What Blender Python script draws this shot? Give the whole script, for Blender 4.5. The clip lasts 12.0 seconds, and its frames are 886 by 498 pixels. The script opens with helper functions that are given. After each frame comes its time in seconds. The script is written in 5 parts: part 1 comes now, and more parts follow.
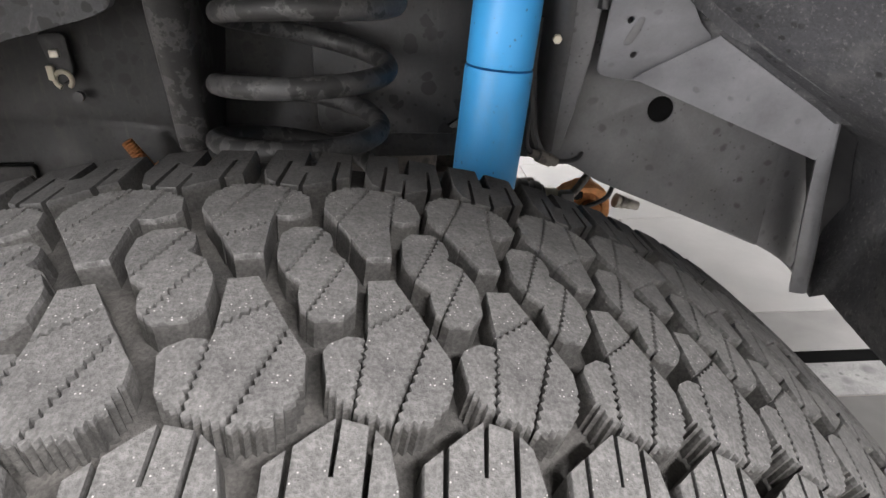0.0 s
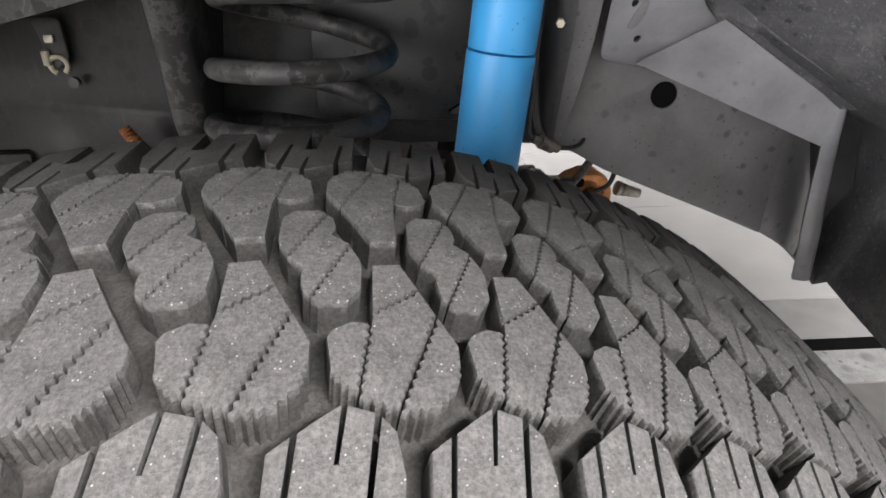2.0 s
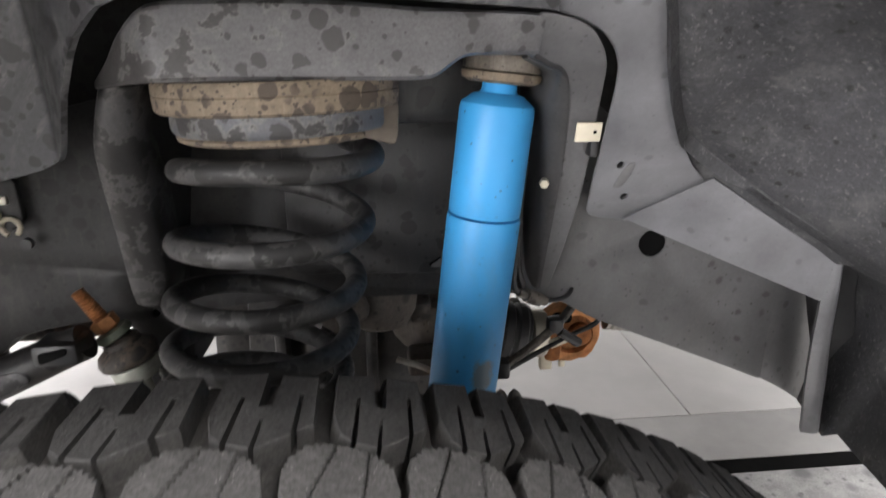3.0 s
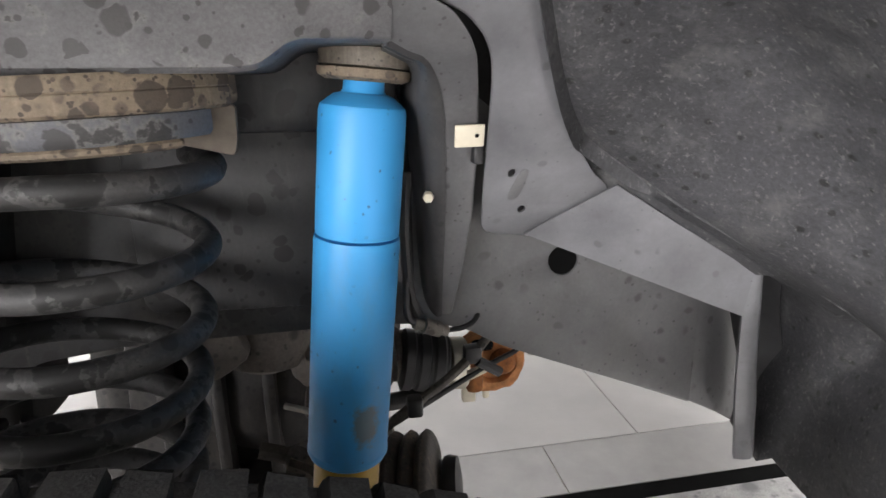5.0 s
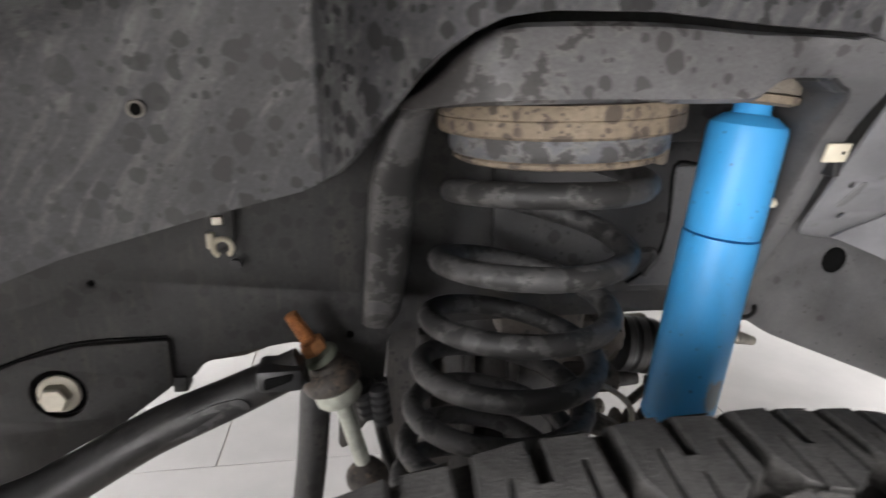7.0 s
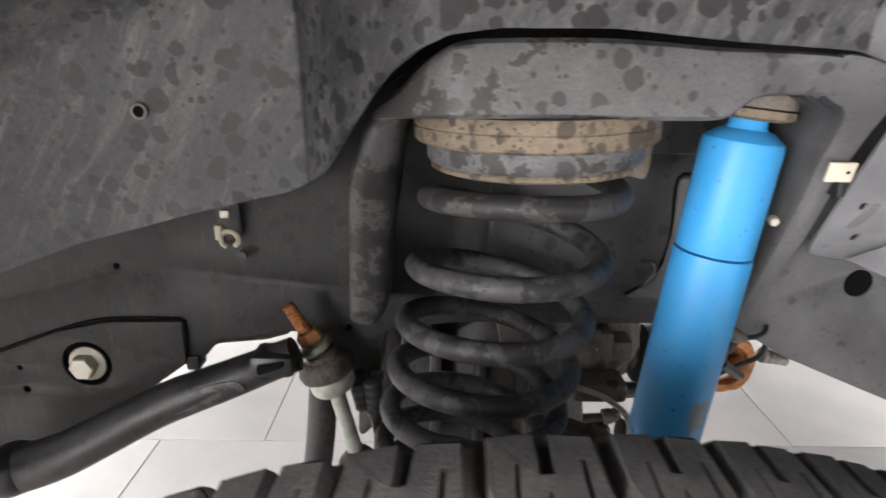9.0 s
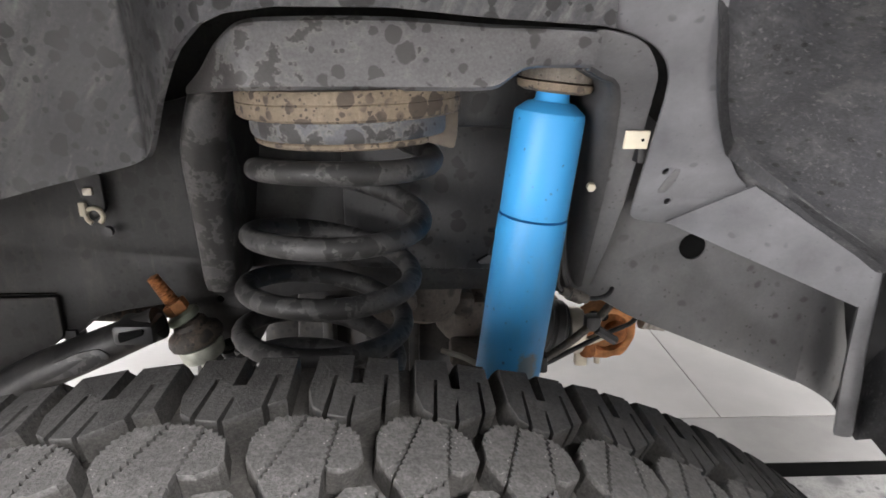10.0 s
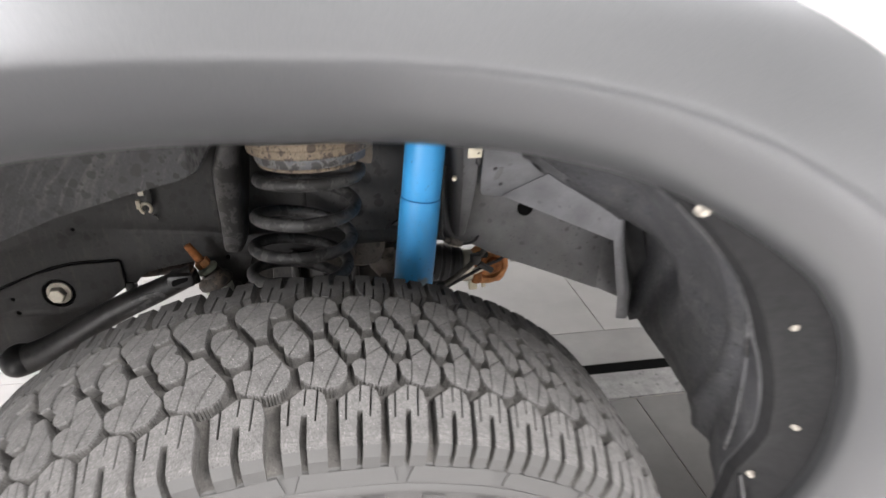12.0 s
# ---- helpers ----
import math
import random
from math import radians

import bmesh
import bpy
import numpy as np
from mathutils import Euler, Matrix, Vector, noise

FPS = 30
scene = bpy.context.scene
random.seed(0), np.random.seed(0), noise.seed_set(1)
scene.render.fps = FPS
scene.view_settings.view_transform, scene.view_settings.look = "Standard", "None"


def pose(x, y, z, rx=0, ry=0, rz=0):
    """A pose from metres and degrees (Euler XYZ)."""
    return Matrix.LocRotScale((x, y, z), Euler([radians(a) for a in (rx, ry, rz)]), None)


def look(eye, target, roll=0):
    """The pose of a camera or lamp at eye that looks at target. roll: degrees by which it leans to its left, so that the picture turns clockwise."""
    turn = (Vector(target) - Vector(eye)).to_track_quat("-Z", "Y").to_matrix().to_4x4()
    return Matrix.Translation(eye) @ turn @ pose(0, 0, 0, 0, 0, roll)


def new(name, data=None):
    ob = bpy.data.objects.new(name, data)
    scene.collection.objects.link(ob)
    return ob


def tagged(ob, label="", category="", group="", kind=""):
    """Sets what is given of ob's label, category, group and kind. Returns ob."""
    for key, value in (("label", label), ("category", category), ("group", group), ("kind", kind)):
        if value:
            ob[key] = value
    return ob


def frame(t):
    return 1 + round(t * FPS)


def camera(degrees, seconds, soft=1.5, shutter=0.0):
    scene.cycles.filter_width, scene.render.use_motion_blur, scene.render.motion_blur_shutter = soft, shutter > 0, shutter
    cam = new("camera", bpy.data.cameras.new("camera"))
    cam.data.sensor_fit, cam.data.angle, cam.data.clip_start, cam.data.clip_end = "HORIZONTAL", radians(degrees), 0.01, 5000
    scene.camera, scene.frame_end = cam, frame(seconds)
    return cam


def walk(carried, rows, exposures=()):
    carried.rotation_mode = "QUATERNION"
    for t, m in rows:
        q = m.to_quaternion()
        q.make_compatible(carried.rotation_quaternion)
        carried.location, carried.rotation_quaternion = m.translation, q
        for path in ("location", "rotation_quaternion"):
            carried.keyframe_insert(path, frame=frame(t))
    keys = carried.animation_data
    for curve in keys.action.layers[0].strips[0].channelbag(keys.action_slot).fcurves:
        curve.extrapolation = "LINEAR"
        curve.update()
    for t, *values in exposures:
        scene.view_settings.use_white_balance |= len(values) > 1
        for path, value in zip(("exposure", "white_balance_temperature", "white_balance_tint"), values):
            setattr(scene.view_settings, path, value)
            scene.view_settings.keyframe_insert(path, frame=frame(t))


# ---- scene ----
cam = camera(73.2, 12.0, soft=1.5, shutter=0.4)
# seconds, place, turn (degrees about x, y, z)
PATH = [
    (0, 0.0709, -0.2003, 0.7937, 63.96, 0.22, -3.32),
    (0.5, 0.0708, -0.1968, 0.7920, 63.56, 0.21, -3.42),
    (1, 0.0694, -0.1963, 0.7912, 63.30, 0.25, -3.39),
    (1.5, 0.0664, -0.1953, 0.7878, 63.08, 0.21, -3.42),
    (2, 0.0692, -0.1974, 0.7906, 62.95, 0.26, -3.46),
    (2.5, 0.0742, -0.1937, 0.8061, 64.62, 0.18, -3.64),
    (2.7, 0.0740, -0.1785, 0.8149, 68.70, 0.25, -3.75),
    (2.9, 0.0745, -0.1545, 0.8221, 70.90, 0.40, -4.72),
    (3, 0.0733, -0.1477, 0.8262, 71.57, 0.37, -5.38),
    (3.2, 0.0765, -0.1367, 0.8295, 72.42, 0.48, -5.82),
    (4.8, 0.1184, -0.1073, 0.8157, 73.58, 1.07, -8.81),
    (5, 0.1253, -0.1028, 0.8093, 73.79, 1.38, -10.28),
    (5.5, 0.1090, -0.1063, 0.8182, 73.35, 1.10, -11.41),
    (6, 0.0382, -0.1157, 0.8398, 72.43, 0.81, -11.33),
    (6.5, -0.0313, -0.1236, 0.8415, 71.98, 0.56, -10.33),
    (7, -0.0920, -0.1226, 0.8320, 72.46, -0.09, -7.57),
    (7.2, -0.1106, -0.1230, 0.8320, 72.09, -0.19, -5.97),
    (8.8, -0.0580, -0.1281, 0.8420, 71.95, -0.69, 0.19),
    (9, -0.0356, -0.1342, 0.8420, 71.70, -0.70, 0.08),
    (9.5, 0.0163, -0.1616, 0.8400, 71.33, -0.71, -0.22),
    (10, 0.0561, -0.1686, 0.8356, 71.05, -0.26, -2.34),
    (10.5, 0.0524, -0.1761, 0.8348, 71.12, 0.19, -6.24),
    (11, 0.0445, -0.1749, 0.8349, 70.91, 0.07, -7.66),
    (11.5, 0.0439, -0.2834, 0.8628, 67.83, 0.17, -8.09),
    (11.8, 0.0482, -0.3774, 0.9075, 66.94, 0.37, -8.54),
    (12, 0.0605, -0.4370, 0.9515, 66.15, 0.40, -8.75),
]
walk(cam, [(t, pose(x, y, z, rx, ry, rz)) for t, x, y, z, rx, ry, rz in PATH],
     [(0, -0.12), (2.4, -0.1), (3.1, 0.1), (5.0, 0.22), (6.0, 0.17), (7.0, 0.22), (8.8, 0.5), (9.5, 0.4), (10.5, 0.14), (11.0, 0.13), (11.5, 0.15), (12, -0.05)])

# ---------------------------------------------------------------- light
world = bpy.data.worlds.new("world")
scene.world = world
world.use_nodes = True
world.node_tree.nodes["Background"].inputs[0].default_value = (0.9, 0.95, 1.0, 1)
world.node_tree.nodes["Background"].inputs[1].default_value = 0.02
scene.view_settings.exposure = 0.0


def area_lamp(name, place, target, sx, sy, power, colour=(1, 0.97, 0.93)):
    lamp = bpy.data.lights.new(name, "AREA")
    lamp.shape, lamp.size, lamp.size_y, lamp.energy, lamp.color = "RECTANGLE", sx, sy, power, colour
    ob = new(name, lamp)
    ob.matrix_world = look(place, target)
    return ob


# fill lamp added behind the camera, with no seen source, and the ceiling lamps
area_lamp("front_fill", (-3.5, -3.4, 1.35), (0.15, 0.0, 0.85), 3.4, 2.2, 600, (1.0, 0.975, 0.982))
area_lamp("ceiling_lamp_near", (1.7, -2.2, 3.05), (1.4, -1.7, 0.0), 2.6, 0.5, 720, (1.0, 0.975, 0.982))
area_lamp("ceiling_lamp_side", (-2.2, 1.0, 3.05), (-1.9, 1.0, 0.0), 0.8, 3.0, 680, (1.0, 0.978, 0.99))
area_lamp("ceiling_lamp_far", (0.2, 3.7, 3.05), (0.2, 3.2, 0.0), 4.5, 0.8, 75, (1.0, 0.978, 0.99))

# ---------------------------------------------------------------- materials


def nodes_of(name):
    m = bpy.data.materials.new(name)
    m.use_nodes = True
    t = m.node_tree
    return m, t, t.nodes["Principled BSDF"]


def add(t, kind, **values):
    n = t.nodes.new(kind)
    for k, v in values.items():
        n.inputs[k].default_value = v
    return n


def ramp(t, source, stops):
    r = t.nodes.new("ShaderNodeValToRGB")
    while len(r.color_ramp.elements) < len(stops):
        r.color_ramp.elements.new(0.5)
    for e, (p, c) in zip(r.color_ramp.elements, stops):
        e.position = p
        e.color = (*c, 1) if len(c) == 3 else c
    t.links.new(source, r.inputs[0])
    return r


def mix(t, factor, a, b, mode="MIX"):
    n = t.nodes.new("ShaderNodeMix")
    n.data_type, n.blend_type = "RGBA", mode
    if isinstance(factor, (int, float)):
        n.inputs[0].default_value = factor
    else:
        t.links.new(factor, n.inputs[0])
    for slot, v in ((6, a), (7, b)):
        if isinstance(v, tuple):
            n.inputs[slot].default_value = (*v, 1)
        else:
            t.links.new(v, n.inputs[slot])
    return n.outputs[2]


def noise_of(t, scale, detail=6, rough=0.6, coords="Object", stretch=None):
    c = t.nodes.new("ShaderNodeTexCoord")
    n = add(t, "ShaderNodeTexNoise", Scale=scale, Detail=detail, Roughness=rough)
    out = c.outputs[coords]
    if stretch:
        mp = add(t, "ShaderNodeMapping", Scale=stretch)
        t.links.new(out, mp.inputs[0])
        out = mp.outputs[0]
    t.links.new(out, n.inputs[0])
    return n


def bump(t, p, source, strength, distance):
    b = add(t, "ShaderNodeBump", Strength=strength, Distance=distance)
    t.links.new(source, b.inputs["Height"])
    t.links.new(b.outputs[0], p.inputs["Normal"])
    return b


def spots_of(t, scale, low, high, jitter=1.0):
    """Round stains with uneven edges: 1 inside."""
    c = t.nodes.new("ShaderNodeTexCoord")
    w = add(t, "ShaderNodeTexNoise", Scale=scale * 1.7, Detail=3)
    t.links.new(c.outputs["Object"], w.inputs[0])
    moved = t.nodes.new("ShaderNodeVectorMath")
    moved.operation = "MULTIPLY_ADD"
    t.links.new(w.outputs[1], moved.inputs[0])
    moved.inputs[1].default_value = (0.35 / scale,) * 3
    t.links.new(c.outputs["Object"], moved.inputs[2])
    v = add(t, "ShaderNodeTexVoronoi", Scale=scale, Randomness=jitter)
    t.links.new(moved.outputs[0], v.inputs[0])
    r = ramp(t, v.outputs["Distance"], [(low, (1, 1, 1)), (high, (0, 0, 0))])
    keep = add(t, "ShaderNodeTexNoise", Scale=scale * 0.28, Detail=2)
    t.links.new(c.outputs["Object"], keep.inputs[0])
    k = ramp(t, keep.outputs[0], [(0.39, (0, 0, 0)), (0.52, (1, 1, 1))])
    return mix(t, 1.0, r.outputs[0], k.outputs[0], "MULTIPLY")


def drops_of(t, scale, radius, share, wobble=0.25):
    """Dried round drops of uneven size, some run together: 1 inside."""
    c = t.nodes.new("ShaderNodeTexCoord")
    w = add(t, "ShaderNodeTexNoise", Scale=scale * 2.2, Detail=2)
    t.links.new(c.outputs["Object"], w.inputs[0])
    moved = t.nodes.new("ShaderNodeVectorMath")
    moved.operation = "MULTIPLY_ADD"
    t.links.new(w.outputs[1], moved.inputs[0])
    moved.inputs[1].default_value = (wobble / scale,) * 3
    t.links.new(c.outputs["Object"], moved.inputs[2])
    v = add(t, "ShaderNodeTexVoronoi", Scale=scale, Randomness=1.0)
    t.links.new(moved.outputs[0], v.inputs[0])
    chance = t.nodes.new("ShaderNodeSeparateColor")
    t.links.new(v.outputs["Color"], chance.inputs[0])
    size = add(t, "ShaderNodeMapRange")
    for i, value in ((1, 1 - share), (2, 1.0), (3, 0.0), (4, radius)):
        size.inputs[i].default_value = value
    t.links.new(chance.outputs[0], size.inputs[0])
    inside = t.nodes.new("ShaderNodeMath")
    inside.operation = "SUBTRACT"
    t.links.new(size.outputs[0], inside.inputs[0])
    t.links.new(v.outputs["Distance"], inside.inputs[1])
    return ramp(t, inside.outputs[0], [(0.0, (0, 0, 0)), (0.05, (0.9, 0.9, 0.9))]).outputs[0]


def plain(name, colour, rough=0.5, metal=0.0, vary=0.25, scale=60, relief=0.15, coat=0.0):
    m, t, p = nodes_of(name)
    n = noise_of(t, scale)
    big = noise_of(t, scale / 9, 4)
    dark = tuple(c * (1 - vary) for c in colour)
    light = tuple(min(1, c * (1 + vary)) for c in colour)
    a = ramp(t, n.outputs[0], [(0.3, dark), (0.7, light)])
    b = ramp(t, big.outputs[0], [(0.3, (0.8, 0.8, 0.8)), (0.7, (1.15, 1.15, 1.15))])
    t.links.new(mix(t, 1.0, a.outputs[0], b.outputs[0], "MULTIPLY"), p.inputs["Base Color"])
    p.inputs["Roughness"].default_value, p.inputs["Metallic"].default_value = rough, metal
    p.inputs["Coat Weight"].default_value = coat
    if relief:
        bump(t, p, n.outputs[0], relief, 0.001)
    return m


def stained(name, base, spot, rough, scale, low, high, dust=None, relief=0.2, grain=0.23, drops=0):
    """Painted or moulded sheet with dried splashes, and a thin film of dust."""
    m, t, p = nodes_of(name)
    fine = noise_of(t, 900, 3)
    mid = noise_of(t, 22, 6)
    a = ramp(t, mid.outputs[0], [(0.3, tuple(c * 0.72 for c in base)), (0.7, tuple(c * 1.25 for c in base))])
    colour = a.outputs[0]
    if dust:
        streak = noise_of(t, 30, 6, 0.7, stretch=(1.0, 1.0, 0.35))
        d = ramp(t, streak.outputs[0], [(0.52, (0, 0, 0)), (0.75, (0.6, 0.6, 0.6))])
        colour = mix(t, d.outputs[0], colour, dust)
        scratch = noise_of(t, 240, 4, 0.7, stretch=(1.0, 1.0, 0.12))
        d = ramp(t, scratch.outputs[0], [(0.56, (0, 0, 0)), (0.72, (0.55, 0.55, 0.55))])
        colour = mix(t, d.outputs[0], colour, dust)
    grit = noise_of(t, 320, 5, 0.75)
    g = ramp(t, grit.outputs[0], [(0.32, (1 - grain,) * 3), (0.68, (1 + grain,) * 3)])
    colour = mix(t, 1.0, colour, g.outputs[0], "MULTIPLY")
    s = spots_of(t, scale, low, high)
    s2 = spots_of(t, scale * 2.7, low * 0.8, high * 0.8)
    colour = mix(t, s2, colour, spot)
    colour = mix(t, s, colour, spot)
    if drops:
        colour = mix(t, drops_of(t, drops * 1.5, 0.6, 0.55), colour, spot)
    t.links.new(colour, p.inputs["Base Color"])
    r = ramp(t, mid.outputs[0], [(0.3, (rough - 0.1,) * 3), (0.7, (rough + 0.1,) * 3)])
    t.links.new(r.outputs[0], p.inputs["Roughness"])
    bump(t, p, fine.outputs[0], relief, 0.0004)
    return m


def splashed(name, base, spot, dust):
    """Moulded plastic with slanting runs of dried dust and round dark drops of many sizes."""
    m, t, p = nodes_of(name)
    mid = noise_of(t, 11, 6, 0.6)
    colour = ramp(t, mid.outputs[0], [(0.3, tuple(c * 0.7 for c in base)), (0.7, tuple(c * 1.35 for c in base))]).outputs[0]
    c = t.nodes.new("ShaderNodeTexCoord")
    turn = add(t, "ShaderNodeMapping", Rotation=(0.0, radians(-33), 0.0))
    t.links.new(c.outputs["Object"], turn.inputs[0])
    bend = add(t, "ShaderNodeTexNoise", Scale=9.0, Detail=2)
    t.links.new(c.outputs["Object"], bend.inputs[0])
    moved = t.nodes.new("ShaderNodeVectorMath")
    moved.operation = "MULTIPLY_ADD"
    t.links.new(bend.outputs[1], moved.inputs[0])
    moved.inputs[1].default_value = (0.03, 0.03, 0.03)
    t.links.new(turn.outputs[0], moved.inputs[2])
    for scale, long, low, high, most in ((34, 0.16, 0.50, 0.72, 0.55), (130, 0.07, 0.54, 0.70, 0.6), (420, 0.3, 0.60, 0.72, 0.5)):
        squeeze = add(t, "ShaderNodeMapping", Scale=(1.0, 1.0, long))
        t.links.new(moved.outputs[0], squeeze.inputs[0])
        n = add(t, "ShaderNodeTexNoise", Scale=scale, Detail=5, Roughness=0.65)
        t.links.new(squeeze.outputs[0], n.inputs[0])
        d = ramp(t, n.outputs[0], [(low, (0, 0, 0)), (high, (most,) * 3)])
        colour = mix(t, d.outputs[0], colour, dust)
    grit = noise_of(t, 340, 5, 0.75)
    g = ramp(t, grit.outputs[0], [(0.32, (0.74,) * 3), (0.68, (1.26,) * 3)])
    colour = mix(t, 1.0, colour, g.outputs[0], "MULTIPLY")
    # most drops landed near the frame
    xyz = t.nodes.new("ShaderNodeSeparateXYZ")
    t.links.new(c.outputs["Object"], xyz.inputs[0])
    reach = add(t, "ShaderNodeMapRange")
    for i, value in ((1, -0.33), (2, -0.17), (3, 0.12), (4, 1.0)):
        reach.inputs[i].default_value = value
    t.links.new(xyz.outputs[0], reach.inputs[0])
    for scale, radius, share in ((72, 0.6, 0.6), (95, 0.58, 0.55), (170, 0.5, 0.5)):
        hit = mix(t, 1.0, drops_of(t, scale, radius, share), reach.outputs[0], "MULTIPLY")
        colour = mix(t, hit, colour, spot)
    t.links.new(colour, p.inputs["Base Color"])
    r = ramp(t, mid.outputs[0], [(0.3, (0.42,) * 3), (0.7, (0.6,) * 3)])
    t.links.new(r.outputs[0], p.inputs["Roughness"])
    bump(t, p, grit.outputs[0], 0.25, 0.0005)
    return m


def mottled(name, base, dark, lace, rough, scale, relief=0.3, clean=None, cover=0.0):
    """Dried mud: large uneven dark stains with pale lacy rims, and drops."""
    m, t, p = nodes_of(name)
    n = noise_of(t, scale, 7, 0.62)
    big = noise_of(t, scale * 0.3, 4)
    fine = noise_of(t, 600, 4, 0.7)
    both = mix(t, 0.45, n.outputs[0], big.outputs[0])
    c = t.nodes.new("ShaderNodeTexCoord")
    xyz = t.nodes.new("ShaderNodeSeparateXYZ")
    t.links.new(c.outputs["Object"], xyz.inputs[0])
    if clean:
        # fewer stains towards the end that the splashes hardly reached
        less = add(t, "ShaderNodeMapRange")
        for i, value in ((1, clean[0]), (2, clean[1]), (3, cover), (4, cover - 0.15)):
            less.inputs[i].default_value = value
        t.links.new(xyz.outputs[0], less.inputs[0])
        level = t.nodes.new("ShaderNodeMath")
        t.links.new(both, level.inputs[0])
        t.links.new(less.outputs[0], level.inputs[1])
        both = level.outputs[0]
        cover = 0.0
    a = ramp(t, both, [(0.38 - cover, tuple(c * 0.9 for c in base)), (0.485 - cover, base), (0.515 - cover, lace), (0.535 - cover, dark), (0.7 - cover, tuple(c * 0.75 for c in dark))])
    g = ramp(t, fine.outputs[0], [(0.3, (0.8, 0.8, 0.8)), (0.7, (1.2, 1.2, 1.2))])
    colour = mix(t, 1.0, a.outputs[0], g.outputs[0], "MULTIPLY")
    for k, radius, share in ((76, 0.6, 0.5), (110, 0.55, 0.4), (200, 0.42, 0.3)):
        colour = mix(t, drops_of(t, k, radius, share), colour, dark)
    t.links.new(colour, p.inputs["Base Color"])
    p.inputs["Roughness"].default_value = rough
    bump(t, p, fine.outputs[0], relief, 0.0005)
    return m


def rubber(name, dark, light, specks, rough=0.85):
    m, t, p = nodes_of(name)
    fine = noise_of(t, 1000, 3, 0.65)
    mid = noise_of(t, 45, 6, 0.65)
    a = ramp(t, mid.outputs[0], [(0.3, dark), (0.7, light)])
    g = ramp(t, fine.outputs[0], [(0.36, (0.74, 0.74, 0.74)), (0.64, (1.26, 1.26, 1.26))])
    colour = mix(t, 1.0, a.outputs[0], g.outputs[0], "MULTIPLY")
    smudge = noise_of(t, 110, 5, 0.7)
    g = ramp(t, smudge.outputs[0], [(0.3, (0.8, 0.8, 0.8)), (0.7, (1.2, 1.2, 1.2))])
    colour = mix(t, 1.0, colour, g.outputs[0], "MULTIPLY")
    pale = noise_of(t, 420, 4, 0.7)
    g = ramp(t, pale.outputs[0], [(0.36, (0.84, 0.84, 0.84)), (0.64, (1.16, 1.16, 1.16))])
    colour = mix(t, 1.0, colour, g.outputs[0], "MULTIPLY")
    if specks:
        v = add(t, "ShaderNodeTexVoronoi", Scale=620.0)
        c = t.nodes.new("ShaderNodeTexCoord")
        t.links.new(c.outputs["Object"], v.inputs[0])
        r = ramp(t, v.outputs["Distance"], [(0.09, (1, 1, 1)), (0.17, (0, 0, 0))])
        few = noise_of(t, 160, 2)
        f = ramp(t, few.outputs[0], [(0.5, (0, 0, 0)), (0.6, (1, 1, 1))])
        colour = mix(t, mix(t, 1.0, r.outputs[0], f.outputs[0], "MULTIPLY"), colour, specks)
    t.links.new(colour, p.inputs["Base Color"])
    p.inputs["Roughness"].default_value = rough
    p.inputs["Specular IOR Level"].default_value = 0.3
    bump(t, p, mix(t, 0.5, pale.outputs[0], fine.outputs[0]), 0.9, 0.0008)
    return m


def even(name, colour, rough, grain, coat=0.0, metal=0.0):
    """Plain coloured plastic or paint with a fine grain only."""
    m, t, p = nodes_of(name)
    n = noise_of(t, 900, 3)
    a = ramp(t, n.outputs[0], [(0.3, tuple(c * 0.95 for c in colour)), (0.7, tuple(c * 1.05 for c in colour))])
    t.links.new(a.outputs[0], p.inputs["Base Color"])
    p.inputs["Roughness"].default_value, p.inputs["Coat Weight"].default_value = rough, coat
    p.inputs["Metallic"].default_value = metal
    bump(t, p, n.outputs[0], grain, 0.0003)
    return m


def gritty(name, base, grit, dark, rough):
    """Coarse moulded plastic with pale grit and small dark drops."""
    m, t, p = nodes_of(name)
    mid = noise_of(t, 14, 6, 0.65)
    fine = noise_of(t, 420, 4, 0.7)
    a = ramp(t, mid.outputs[0], [(0.3, tuple(c * 0.7 for c in base)), (0.7, tuple(c * 1.3 for c in base))])
    g = ramp(t, fine.outputs[0], [(0.3, (0.75, 0.75, 0.75)), (0.7, (1.3, 1.3, 1.3))])
    colour = mix(t, 1.0, a.outputs[0], g.outputs[0], "MULTIPLY")
    colour = mix(t, spots_of(t, 95, 0.16, 0.24), colour, dark)
    chips = noise_of(t, 430, 3, 0.6, stretch=(1.0, 1.0, 0.5))
    c = ramp(t, chips.outputs[0], [(0.58, (0, 0, 0)), (0.72, (0.85, 0.85, 0.85))])
    colour = mix(t, c.outputs[0], colour, grit)
    dusty = noise_of(t, 45, 8, 0.75)
    d = ramp(t, dusty.outputs[0], [(0.50, (0, 0, 0)), (0.72, (0.5, 0.5, 0.5))])
    colour = mix(t, d.outputs[0], colour, grit)
    t.links.new(colour, p.inputs["Base Color"])
    p.inputs["Roughness"].default_value = rough
    bump(t, p, fine.outputs[0], 0.6, 0.0008)
    return m


